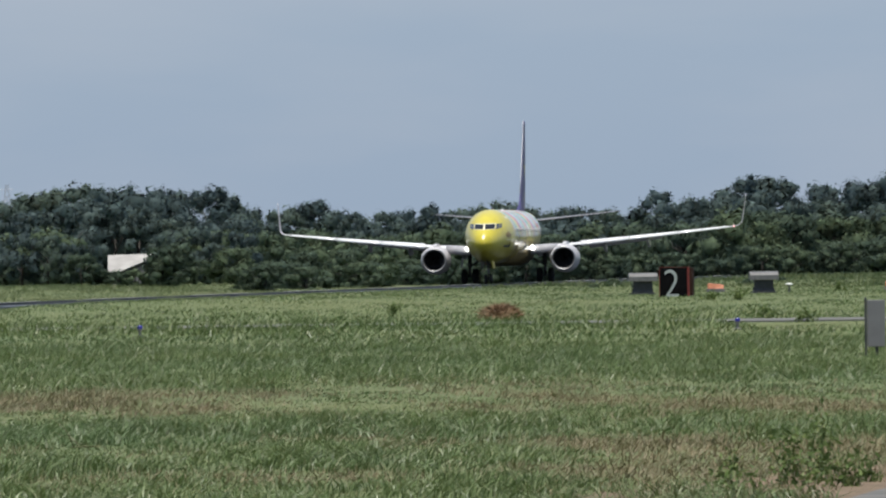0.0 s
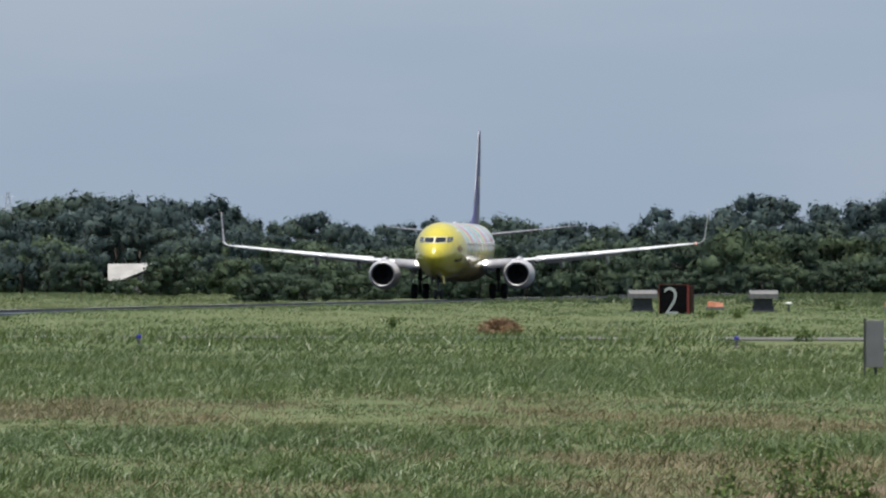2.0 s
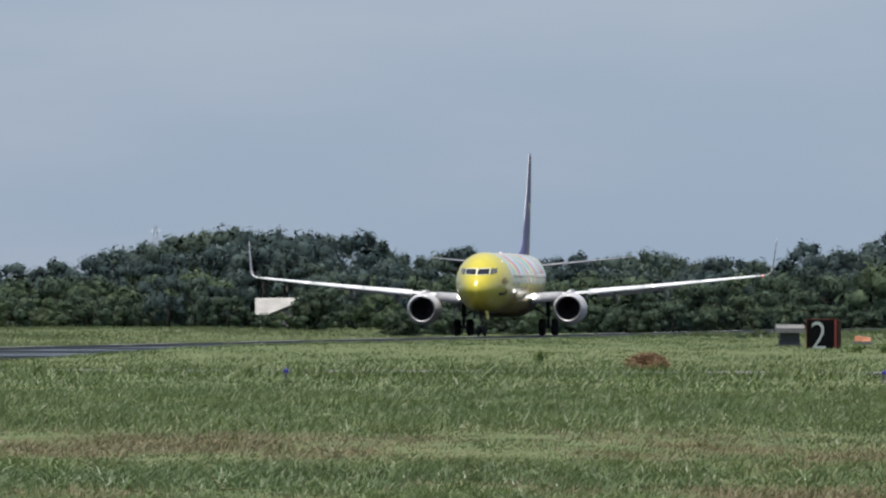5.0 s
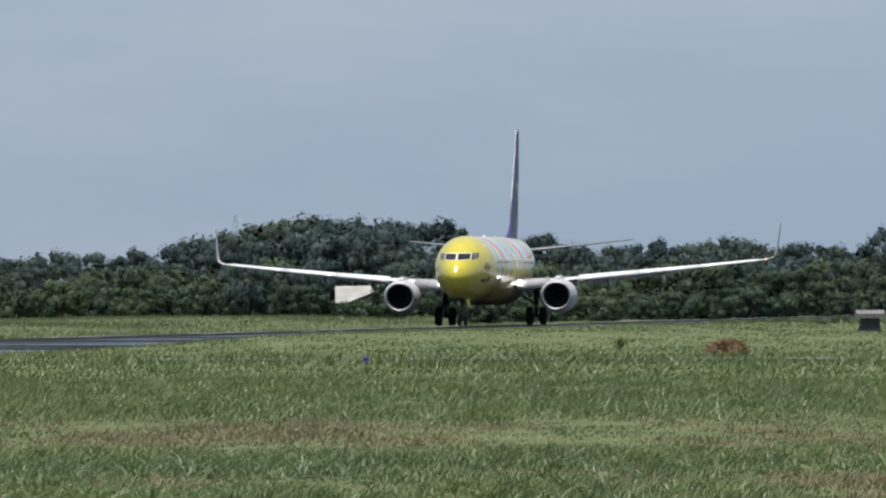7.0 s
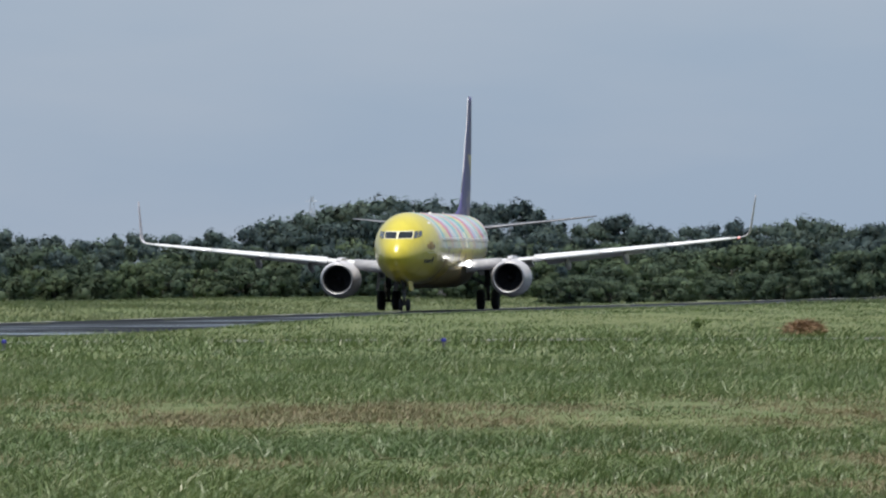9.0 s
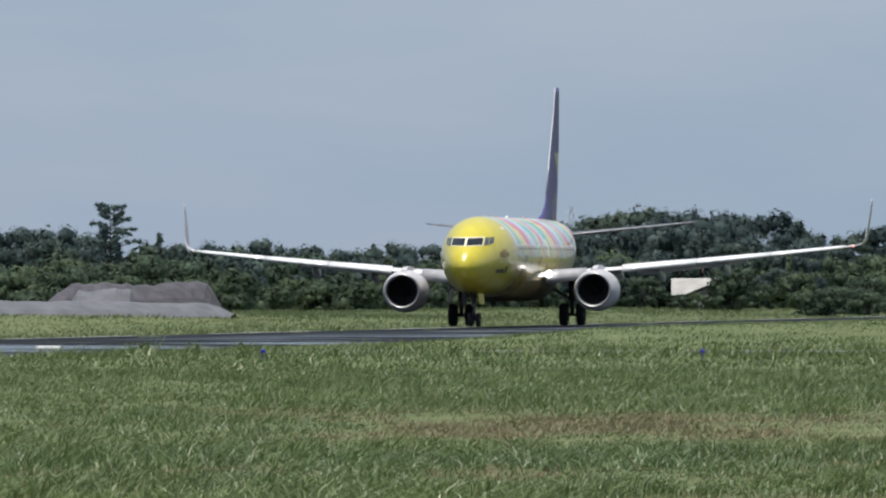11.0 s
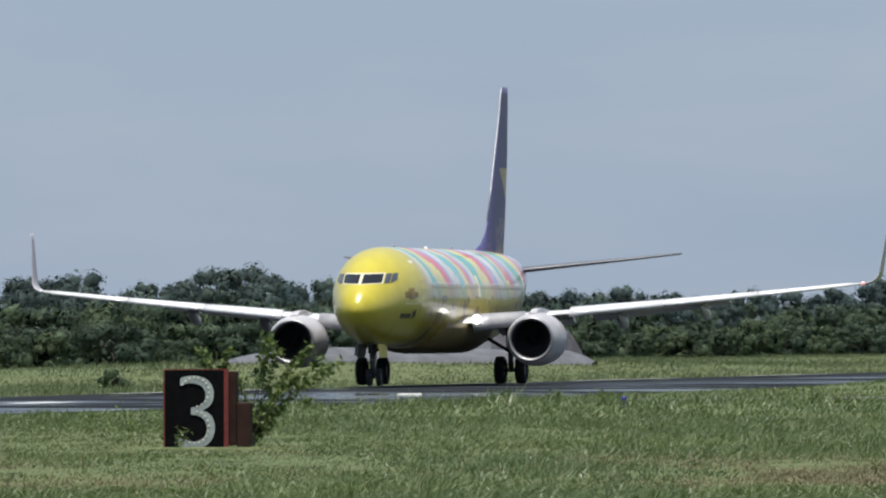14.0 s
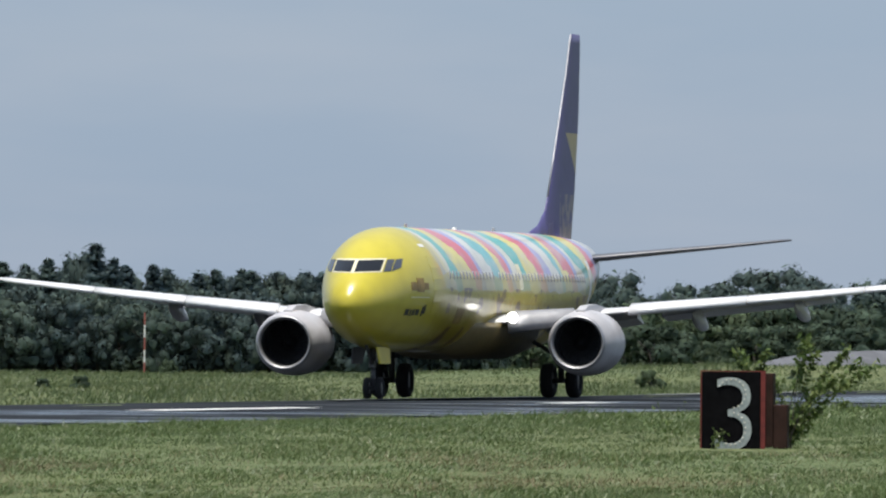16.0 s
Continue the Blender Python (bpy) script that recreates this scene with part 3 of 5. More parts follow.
def wing(plane, side):
    xs = [1.2, 2.2, 3.4, 4.6, 5.7, 7, 9, 11, 13, 15, 16.3, 17.0]
    rings = [foil(side * x, wing_le(x), wing_z(x), wing_chord(x), 0.098 * wing_chord(x)) for x in xs]
    ob = part("wing", loft(rings), WING, plane, "pale grey wing, swept back", smooth=True)
    # slats drooped ahead of the leading edge
    for name, a, b in (("slat", 5.9, 9.44), ("slat", 9.47, 13.0), ("slat", 13.03, 16.6)):
        rs = []
        for x in np.linspace(a, b, 5):
            c = wing_chord(x)
            rs.append([(side * x, wing_le(x) + dy * c, wing_z(x) + dz * c) for dy, dz in ((0.10, 0.062), (0.02, 0.046), (-0.035, 0.012), (-0.042, -0.014), (-0.02, -0.030), (0.012, -0.016), (0.05, 0.02))])
        part(name, loft(rs), SLAT, ob, "bright bare metal slat", smooth=True)
    rs = []
    for x in np.linspace(2.3, 4.2, 4):
        c = wing_chord(x)
        rs.append([(side * x, wing_le(x) + dy * c, wing_z(x) + dz * c) for dy, dz in ((0.05, 0.05), (0.0, 0.03), (-0.03, -0.01), (-0.02, -0.05), (0.01, -0.055), (0.03, -0.01))])
    part("leading_edge_flap", loft(rs), ROOT, ob, "grey leading edge flap", smooth=True)
    # flaps lowered for take-off
    for a, b in ((2.2, 5.4), (6.2, 11.6)):
        rs = []
        for x in np.linspace(a, b, 4):
            c = wing_chord(x)
            y0, z0 = wing_le(x) + 0.86 * c, wing_z(x) - 0.005 * c
            rs.append([(side * x, y0, z0 + 0.035 * c), (side * x, y0 + 0.22 * c, z0 - 0.06 * c), (side * x, y0 + 0.22 * c, z0 - 0.07 * c), (side * x, y0, z0 - 0.03 * c)])
        part("flap", loft(rs), WING, ob, smooth=False)
    # flap track fairings
    for x in (3.2, 7.4, 10.6):
        c, y0, z0 = wing_chord(x), wing_le(x) + 0.55 * wing_chord(x), wing_z(x) - 0.10
        prof = [(0.0, 0.02), (0.3, 0.12), (0.9, 0.2), (1.6, 0.2), (2.3, 0.12), (2.8, 0.02)]
        bm = lathe(prof, 12)
        bmesh.ops.transform(bm, verts=bm.verts[:], matrix=Matrix.Translation((side * x, y0, z0 - 0.12)) @ Matrix.Rotation(radians(-9), 4, "X") @ Matrix.Diagonal((0.75, 1, 1.5, 1)))
        part("flap_track_fairing", bm, NACELLE, ob, smooth=True)
    # blended winglet
    rings = []
    for t in np.linspace(0, 1, 12):
        bend = min(1, t / 0.4)
        x = 17.0 + 0.62 * math.sin(bend * 1.3) + max(0, t - 0.4) * 0.42
        z = wing_z(17.0) + 0.5 * (1 - math.cos(bend * 1.35)) + max(0, t - 0.4) * 3.45
        lean = bend * radians(80)
        rings.append(foil(side * x, wing_le(17.0) + 0.1 * bend + t * 1.75, z, 1.65 - 1.1 * t, 0.105 * (1.65 - 1.1 * t), (-side * math.sin(lean), 0, math.cos(lean))))
    part("winglet", loft(rings), WINGLET, ob, "white upturned winglet", smooth=True)
    bm = bmesh.new()
    bmesh.ops.create_uvsphere(bm, u_segments=12, v_segments=8, radius=0.075, matrix=Matrix.Translation((side * 17.05, wing_le(17) - 0.02, wing_z(17) + 0.02)))
    part("navigation_light", bm, RED_LAMP if side > 0 else WHITE, ob, "small glowing red lens" if side > 0 else "")
    for x, r in ((2.45, 0.18),):
        bm = bmesh.new()
        bmesh.ops.create_uvsphere(bm, u_segments=16, v_segments=10, radius=r, matrix=Matrix.Translation((side * x, wing_le(x) - 0.26, wing_z(x) + 0.12)) @ Matrix.Diagonal((1, 0.5, 1, 1)))
        part("landing_light", bm, LAMP_ON, ob, "lit white landing light", smooth=True)
    return ob


def fan_blade_mesh():
    rings = []
    for r, tw, w in ((0.22, 0.9, 0.03), (0.48, 0.6, 0.06), (0.755, 0.35, 0.085)):
        rings.append([(r, 0.86 - 0.06 * tw, -w), (r, 0.865 - 0.06 * tw, -w), (r, 0.865 + 0.06 * tw, w), (r, 0.86 + 0.06 * tw, w)])
    bm = loft(rings)
    me = bpy.data.meshes.new("fan_blade")
    bm.to_mesh(me)
    bm.free()
    me.materials.append(BLADE)
    return me


FAN_BLADE = fan_blade_mesh()


def engine(plane, side):
    at = Matrix.Translation((side * 4.87, 12.35, 1.80))
    outer = [(0.10, 0.93), (0.35, 1.02), (0.9, 1.09), (1.7, 1.11), (2.6, 1.06), (3.5, 0.90), (3.52, 0.86), (3.0, 0.84)]
    bm = lathe(outer, 44, squash=0.97)
    bmesh.ops.transform(bm, verts=bm.verts[:], matrix=at)
    ob = part("engine_nacelle", bm, NACELLE, plane, "white rounded engine nacelle", smooth=True)

    def sub(name, bm, mat, label=""):
        bmesh.ops.transform(bm, verts=bm.verts[:], matrix=at)
        return part(name, bm, mat, ob, label, smooth=True)
    sub("inlet_lip", lathe([(0.11, 0.932), (0.04, 0.91), (0.0, 0.875), (0.0, 0.85), (0.04, 0.815), (0.14, 0.785)], 44, squash=0.97), LIP, "polished metal inlet lip")
    sub("inlet_duct", lathe([(0.13, 0.787), (0.4, 0.76), (0.85, 0.77), (1.05, 0.77), (1.06, 0.02)], 44, squash=0.97), DUCT, "dark inlet duct")
    hub = sub("fan_hub", lathe([(0.84, 0.02), (0.84, 0.26), (0.95, 0.26)], 24), BLADE, "dark metal fan hub")
    for k in range(24):
        a = 2 * math.pi * k / 24
        shared("fan_blade", FAN_BLADE, hub, at @ Matrix.Rotation(a, 4, "Y"))
    sub("spinner", lathe([(0.55, 0.01), (0.62, 0.09), (0.78, 0.19), (0.9, 0.235)], 24), BLADE)
    sub("core_nozzle", lathe([(2.9, 0.66), (3.9, 0.52), (4.5, 0.38), (4.48, 0.34), (3.6, 0.3)], 28), STRUT, "dark exhaust nozzle")
    sub("exhaust_cone", lathe([(4.0, 0.3), (4.6, 0.2), (5.1, 0.02)], 20), STRUT)
    x = side * 4.87
    rs = [[(x - 0.16, y, zb), (x + 0.16, y, zb), (x + 0.13, y, zt), (x - 0.13, y, zt)] for y, zb, zt in ((12.9, 2.8, 2.86), (13.6, 2.78, 3.02), (15.0, 2.5, 3.06), (17.0, 2.35, 2.9))]
    part("pylon", loft(rs), NACELLE, ob)
    return ob


def wheel(parent, x, y, r, w):
    prof = [(-w * 0.30, r * 0.55), (-w * 0.47, r * 0.68), (-w * 0.5, r * 0.86), (-w * 0.36, r * 0.975), (-w * 0.12, r), (w * 0.12, r), (w * 0.36, r * 0.975), (w * 0.5, r * 0.86), (w * 0.47, r * 0.68), (w * 0.30, r * 0.55)]
    bm = lathe(prof, 28, "X")
    bmesh.ops.translate(bm, verts=bm.verts[:], vec=(x, y, r))
    tyre = part("wheel", bm, TYRE, parent, "black rubber aircraft tyre", smooth=True)
    bm = lathe([(-w * 0.32, 0.01), (-w * 0.34, r * 0.2), (-w * 0.24, r * 0.3), (-w * 0.28, r * 0.57), (w * 0.28, r * 0.57), (w * 0.24, r * 0.3), (w * 0.34, r * 0.2), (w * 0.32, 0.01)], 20, "X")
    bmesh.ops.translate(bm, verts=bm.verts[:], vec=(x, y, r))
    part("hub", bm, HUB, tyre, smooth=True)


def main_gear(plane, side):
    x, y = side * 2.86, 19.55
    bm = rod(bmesh.new(), (x, y, 0.56), (x, y - 0.1, 1.35), 0.11)
    rod(bm, (x, y - 0.1, 1.3), (x - side * 0.05, y - 0.2, 2.6), 0.16)
    rod(bm, (x - 0.55, y, 0.565), (x + 0.55, y, 0.565), 0.09)
    ob = part("main_gear_leg", bm, STRUT, plane, "dark steel main landing gear leg", smooth=True)
    part("side_brace", rod(bmesh.new(), (x, y - 0.1, 1.3), (x - side * 1.5, y - 0.2, 2.2), 0.07), STRUT, ob)
    part("drag_link", rod(bmesh.new(), (x, y + 0.12, 0.7), (x, y + 0.3, 1.35), 0.05), STRUT, ob)
    rs = [[(x + side * 0.62, y - 0.55, 1.2), (x + side * 0.66, y - 0.55, 1.2), (x + side * 0.66, y + 0.55, 1.2), (x + side * 0.62, y + 0.55, 1.2)],
          [(x + side * 0.45, y - 0.5, 2.5), (x + side * 0.49, y - 0.5, 2.5), (x + side * 0.49, y + 0.6, 2.5), (x + side * 0.45, y + 0.6, 2.5)]]
    part("gear_door", loft(rs), NACELLE, ob)
    for d in (-0.43, 0.43):
        wheel(ob, x + d, y, 0.565, 0.42)


def nose_gear(plane):
    y = 4.0
    bm = rod(bmesh.new(), (0, y, 0.34), (0, y - 0.05, 1.1), 0.065)
    rod(bm, (0, y - 0.05, 1.0), (0, y - 0.15, 1.9), 0.11)
    rod(bm, (-0.22, y, 0.35), (0.22, y, 0.35), 0.06)
    ob = part("nose_gear_leg", bm, STRUT, plane, "dark steel nose landing gear leg", smooth=True)
    part("drag_brace", rod(bmesh.new(), (0, y - 0.05, 0.95), (0, y - 1.1, 1.75), 0.05), STRUT, ob)
    bm = boxed(-0.1, 0.1, y - 0.3, y - 0.12, 1.0, 1.2, bevel=0.02)
    part("taxi_light", bm, HUB, ob)
    for s in (-1, 1):
        rs = [[(s * 0.44, y - 1.15, 1.12), (s * 0.48, y - 1.15, 1.12), (s * 0.48, y + 0.35, 1.12), (s * 0.44, y + 0.35, 1.12)],
              [(s * 0.36, y - 1.3, 1.66), (s * 0.40, y - 1.3, 1.66), (s * 0.40, y + 0.6, 1.66), (s * 0.36, y + 0.6, 1.66)]]
        part("gear_door", loft(rs), YELLOW if s > 0 else STRUT, ob, "yellow nose gear door" if s > 0 else "")
        wheel(ob, s * 0.2, y, 0.345, 0.2)


def airliner():
    plane = new("airliner")
    tagged(plane, "twin-jet airliner, yellow nose, pastel striped back, violet fin", "airplane")
    ys = np.unique(np.concatenate([np.array([0.0, 0.03, 0.07]), np.linspace(0.12, 2.2, 16), np.linspace(2.2, 7, 16), np.linspace(7, 25, 14), np.linspace(25, 38.4, 20)]))
    rings = []
    for y in ys:
        c, w, h = body_at(float(y))
        rings.append([(w * math.cos(a), float(y), c + h * math.sin(a)) for a in np.linspace(0, 2 * math.pi, 56, endpoint=False)])
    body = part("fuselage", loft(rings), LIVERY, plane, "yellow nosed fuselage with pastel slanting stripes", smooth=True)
    # wing root fairing under the belly
    rs = []
    for y, w, zb in ((10.6, 0.5, 1.60), (11.6, 1.5, 1.42), (13.2, 2.05, 1.32), (16, 2.25, 1.26), (19.5, 2.2, 1.28), (22, 1.7, 1.40), (23.6, 0.7, 1.60)):
        ring = []
        for k in range(20):
            a = math.pi + math.pi * k / 19
            ring.append((w * math.cos(a) * (1 if abs(math.cos(a)) < 0.9 else 0.98), y, 2.45 + (2.45 - zb) * max(-1, math.sin(a) * 1.12)))
        rs.append(ring)
    part("belly_fairing", loft(rs), BELLY, plane, "dull yellow-brown belly fairing, unevenly toned", smooth=True)
    for s in (-1, 1):
        pane("windscreen_surround", [(s * 0.0, 3.99), (s * 0.80, 4.02), (s * 0.80, 4.47), (s * 0.0, 4.45)], body, FRAME, 0.006)
        pane("windscreen_pane", [(s * 0.055, 4.03), (s * 0.76, 4.06), (s * 0.76, 4.42), (s * 0.055, 4.40)], body, GLASS, 0.022, "dark cockpit window pane")
        pane("windscreen_pane", [(s * 0.83, 4.04), (s * 1.00, 4.05), (s * 1.00, 4.44), (s * 0.83, 4.43)], body, SKY_GLASS, 0.022, "dark cockpit window pane")
        pane("windscreen_pane", [(s * 1.02, 4.05), (s * 1.19, 4.18), (s * 1.16, 4.46), (s * 1.02, 4.44)], body, SKY_GLASS, 0.022, "dark cockpit window pane")
        side_patch("cabin_door", 4.9, 5.75, 2.75, 4.55, s, body, LIVERY, 0.008)
        side_patch("cabin_door", 30.2, 30.95, 3.0, 4.6, s, body, WHITE, 0.008)
        side_patch("over_wing_exit", 17.6, 18.15, 3.55, 4.4, s, body, FRAME, 0.008)
        wing(plane, s)
        engine(plane, s)
        main_gear(plane, s)
        span = ((0.5, 33.0, 4.62, 4.0), (2.5, 34.3, 4.84, 3.2), (5.0, 35.7, 5.10, 2.2), (6.9, 36.6, 5.31, 1.45), (7.17, 36.9, 5.34, 0.9))
        tail = part("tailplane", loft([foil(s * x, y, z, c, 0.125 * c) for x, y, z, c in span]), TAIL_SHADE, plane, "tailplane, grey darkened for its underside's shade", smooth=True)
        nose_strip = [[(s * x, y + dy * c, z + dz * c) for dy, dz in ((0.012, 0.024), (-0.006, 0.014), (-0.006, 0.003), (0.006, 0.0))] for x, y, z, c in span[:4]]
        part("leading_edge", loft(nose_strip), ROOT, tail, "pale grey leading edge", smooth=True)
    nose_gear(plane)
    # cabin windows, one mesh shared
    bm = bmesh.new()
    bmesh.ops.create_cone(bm, cap_ends=True, segments=12, radius1=0.5, radius2=0.42, depth=1)
    me = bpy.data.meshes.new("cabin_window")
    bm.to_mesh(me)
    bm.free()
    me.materials.append(WINDOW)
    for s in (-1, 1):
        for k in range(44):
            y = 7.0 + k * 0.508
            if abs(y - 14.1) < 0.3:
                continue
            z = 3.98
            shared("cabin_window", me, body, Matrix.Translation((s * (side_x(y, z) + 0.0), y, z)) @ Matrix.Rotation(s * radians(90), 4, "Y") @ Matrix.Rotation(s * radians(-13), 4, "Y") @ Matrix.Diagonal((0.30, 0.19, 0.03, 1)))
    # lettering and emblem beside the nose, as plain bars
    for k, (y, w, z) in enumerate(((2.72, 0.30, 2.66), (3.10, 0.12, 2.64), (3.30, 0.16, 2.66), (3.54, 0.28, 2.66), (4.02, 0.16, 2.64), (4.22, 0.14, 2.70))):
        side_patch("lettering_bar", y, y + w, z, z + 0.20 + (0.10 if k > 3 else 0), 1, body, INK, 0.01)
    side_patch("emblem", 3.0, 3.5, 3.45, 3.72, 1, body, BROWN, 0.010, "brown emblem")
    side_patch("emblem", 3.45, 4.0, 3.40, 3.85, 1, body, BROWN, 0.016, "brown emblem")
    side_patch("emblem", 3.95, 4.4, 3.48, 3.70, 1, body, BROWN, 0.010, "brown emblem")
    side_patch("emblem_line", 3.0, 4.5, 3.22, 3.25, 1, body, FRAME, 0.01)
    side_patch("service_hatch", 4.9, 5.4, 4.85, 4.95, 1, body, WHITE, 0.01)
    side_patch("emblem", 8.3, 9.4, 2.4, 2.9, 1, body, BROWN, 0.01, "brown emblem")
    # fin with its long dorsal fillet
    rings = []
    for z, y0, c in ((5.0, 29.3, 5.5), (5.9, 30.05, 5.0), (6.8, 30.9, 4.5), (8.2, 31.95, 3.8), (9.6, 32.95, 3.15), (11.0, 33.95, 2.3), (12.1, 34.55, 1.8), (12.4, 34.8, 1.5)):
        sec = foil(0, y0, 0, c, 0.085 * c)
        rings.append([Vector(((p.z - 0.016 * c * (1 - (2 * (p.y - y0) / c - 1) ** 2)) * 1.1, p.y, z)) for p in sec])
    fin = part("fin", loft(rings), FIN, plane, "violet fin with a pale gold star", smooth=True)
    edge = [[Vector((0.032 * math.cos(k * math.pi / 4), y + 0.032 * math.sin(k * math.pi / 4), z)) for k in range(8)] for z, y in ((6.75, 30.9), (8.2, 31.95), (9.6, 32.95), (11.0, 33.95), (12.1, 34.55), (12.4, 34.8))]
    part("leading_edge", loft(edge), FIN_EDGE, fin, "bare metal leading edge", smooth=True)
    rs = [[(-0.02, y, 5.0), (0.02, y, 5.0), (w, y + 0.02, 5.2), (0.02, y2, zt), (-0.02, y2, zt), (-w, y + 0.02, 5.2)] for y, w, y2, zt in ((27.2, 0.03, 27.6, 5.48), (29.0, 0.1, 29.3, 5.78), (30.2, 0.18, 30.5, 6.3), (31.2, 0.22, 31.4, 6.85))]
    part("dorsal_fin", loft(rs), FIN, fin, smooth=True)
    for y, z in ((8.5, 5.52), (22.0, 5.52)):
        part("antenna", boxed(-0.02, 0.02, y, y + 0.3, z - 0.02, z + 0.1, bevel=0.006), NACELLE, body)
    part("beacon", lathe([(0.0, 0.09), (0.05, 0.08), (0.09, 0.02)], 14, "Z"), WHITE, body).location = (0, 16.0, 5.5)
    return plane


AIRLINER = airliner()


# ---- trees ----
def scatter_leaves(rng, centres, radii, per, size, flat=1.0):
    """Small leaf faces strewn over lumps; returns corners and triangles."""
    vs, fs, k = [], [], 0
    for c, r in zip(centres, radii):
        d = rng.normal(size=(per, 3))
        d /= np.linalg.norm(d, axis=1)[:, None]
        p = c + d * (r * rng.uniform(0.62, 1.32, size=(per, 1))) * np.array([1, 1, flat])
        a, b = rng.normal(size=(per, 3)), rng.normal(size=(per, 3))
        a = a - d * (a * d).sum(1)[:, None] * 0.85
        b = b - d * (b * d).sum(1)[:, None] * 0.85
        s = size * min(1.0, 0.25 + r) * rng.uniform(0.6, 1.3, size=(per, 1))
        tri = np.stack([p + a * s * 0.5, p - a * s * 0.4 + b * s * 0.3, p - b * s * 0.55], 1)
        vs.append(tri.reshape(-1, 3))
        fs.append(np.arange(per * 3).reshape(per, 3) + k)
        k += per * 3
    return np.concatenate(vs), np.concatenate(fs)


def lumps(rng, centres, radii, flat=1.0):
    """Rough knobbly cores under the leaves."""
    bm = bmesh.new()
    bmesh.ops.create_icosphere(bm, subdivisions=1, radius=1)
    bm.verts.ensure_lookup_table()
    base = np.array([v.co[:] for v in bm.verts])
    face = np.array([[v.index for v in f.verts] for f in bm.faces])
    bm.free()
    vs, fs, k = [], [], 0
    for c, r in zip(centres, radii):
        w = base * (r * 0.78 * (1 + rng.uniform(-0.25, 0.25, size=(len(base), 1)))) * np.array([1, 1, flat])
        vs.append(w + c)
        fs.append(face + k)
        k += len(base)
    return np.concatenate(vs), np.concatenate(fs)


def tree(name, label, seed, height, width, leaf, kind="round"):
    """A trunk with limbs and a crown of many leafy lumps; height and width in metres."""
    rng = np.random.default_rng(seed)
    ob = new(name)
    tagged(ob, label, "tree", "tree line behind the runway")
    bm = bmesh.new()
    rod(bm, (0, 0, -0.2), (0.1, 0, height * 0.55), height * 0.022 + 0.08, height * 0.012)
    cs, rs = [], []
    if kind == "round":
        n = 44
        for i in range(n):
            z = height * rng.uniform(0.10, 0.90)
            fill = math.sin(math.pi * min(1, max(0.06, (z / height) * 0.86 + 0.12))) ** 0.6
            a, q = rng.uniform(0, 6.28), width * 0.5 * fill * math.sqrt(rng.uniform(0.25, 1.0))
            cs.append((math.cos(a) * q, math.sin(a) * q, z))
            rs.append(width * rng.uniform(0.08, 0.16))
        cs.append((0, 0, height * 0.88))
        rs.append(height * 0.11)
        flat, per, size = 0.95, 115 if width > 7.2 else 95, 0.38
    elif kind == "spire":
        for i in range(24):
            f = i / 23
            z = height * (0.08 + 0.86 * f)
            q = width * 0.5 * (1 - f) ** 0.6 * rng.uniform(0.65, 1.2)
            for a in rng.uniform(0, 6.28, size=3):
                cs.append((math.cos(a) * q * 0.6, math.sin(a) * q * 0.6, z + rng.uniform(-0.3, 0.2)))
                rs.append(max(0.32, q * 0.5))
        flat, per, size = 0.7, 44, 0.42
    elif kind == "tiered":
        for i in range(26):
            f = i / 25
            z = height * (0.50 + 0.48 * f) + rng.uniform(-0.25, 0.25)
            q = width * 0.62 * (0.35 + 0.75 * math.sin(math.pi * (0.12 + f * 0.80))) * rng.uniform(0.45, 1.1)
            a = i * 2.4 + rng.uniform(-0.5, 0.5)
            rise = rng.uniform(0.05, 0.55)
            rod(bm, (0, 0, z - 0.4), (math.cos(a) * q, math.sin(a) * q, z + rise), 0.06, 0.03, 6)
            for u in (0.3, 0.6, 0.85, 1.0):
                cs.append((math.cos(a) * q * u, math.sin(a) * q * u, z + rise * u + rng.uniform(-0.1, 0.2)))
                rs.append(rng.uniform(0.30, 0.62) * (1.15 - 0.35 * u))
        rod(bm, (0, 0, height * 0.5), (0, 0, height * 0.97), 0.1, 0.03, 6)
        flat, per, size = 0.62, 34, 0.32
    for i in range(5):
        a = rng.uniform(0, 6.28)
        rod(bm, (0.05, 0, height * (0.25 + 0.06 * i)), (math.cos(a) * width * 0.3, math.sin(a) * width * 0.3, height * (0.45 + 0.07 * i)), height * 0.009 + 0.03, 0.03, 6)
    part("trunk", bm, BARK, ob, smooth=True)
    cs, rs = np.array(cs), np.array(rs)
    v1, f1 = lumps(rng, cs, rs, flat)
    v2, f2 = scatter_leaves(rng, cs, rs, per, size, flat)
    v = np.concatenate([v1, v2])
    me = mesh_from("crown", v, np.concatenate([f1, f2 + len(v1)]), leaf)
    # shading normals point outwards from the crown and from each clump, evening the light
    heart = np.concatenate([np.repeat(cs, len(v1) // len(cs), 0), np.repeat(cs, len(v2) // len(cs), 0)])
    out = (v - heart) / (np.linalg.norm(v - heart, axis=1)[:, None] + 1e-6)
    side = v * np.array([1, 1, 0.0])
    out = out * np.array([0.75, 0.75, 0.45]) + 0.6 * side / (np.linalg.norm(side, axis=1)[:, None] + 1e-6) + rng.normal(0, 0.12, v.shape) + np.array([0, 0, 0.02])
    out /= np.linalg.norm(out, axis=1)[:, None]
    me.normals_split_custom_set_from_vertices([tuple(q) for q in out.tolist()])
    crown = new("crown", me)
    crown.parent = ob
    return ob


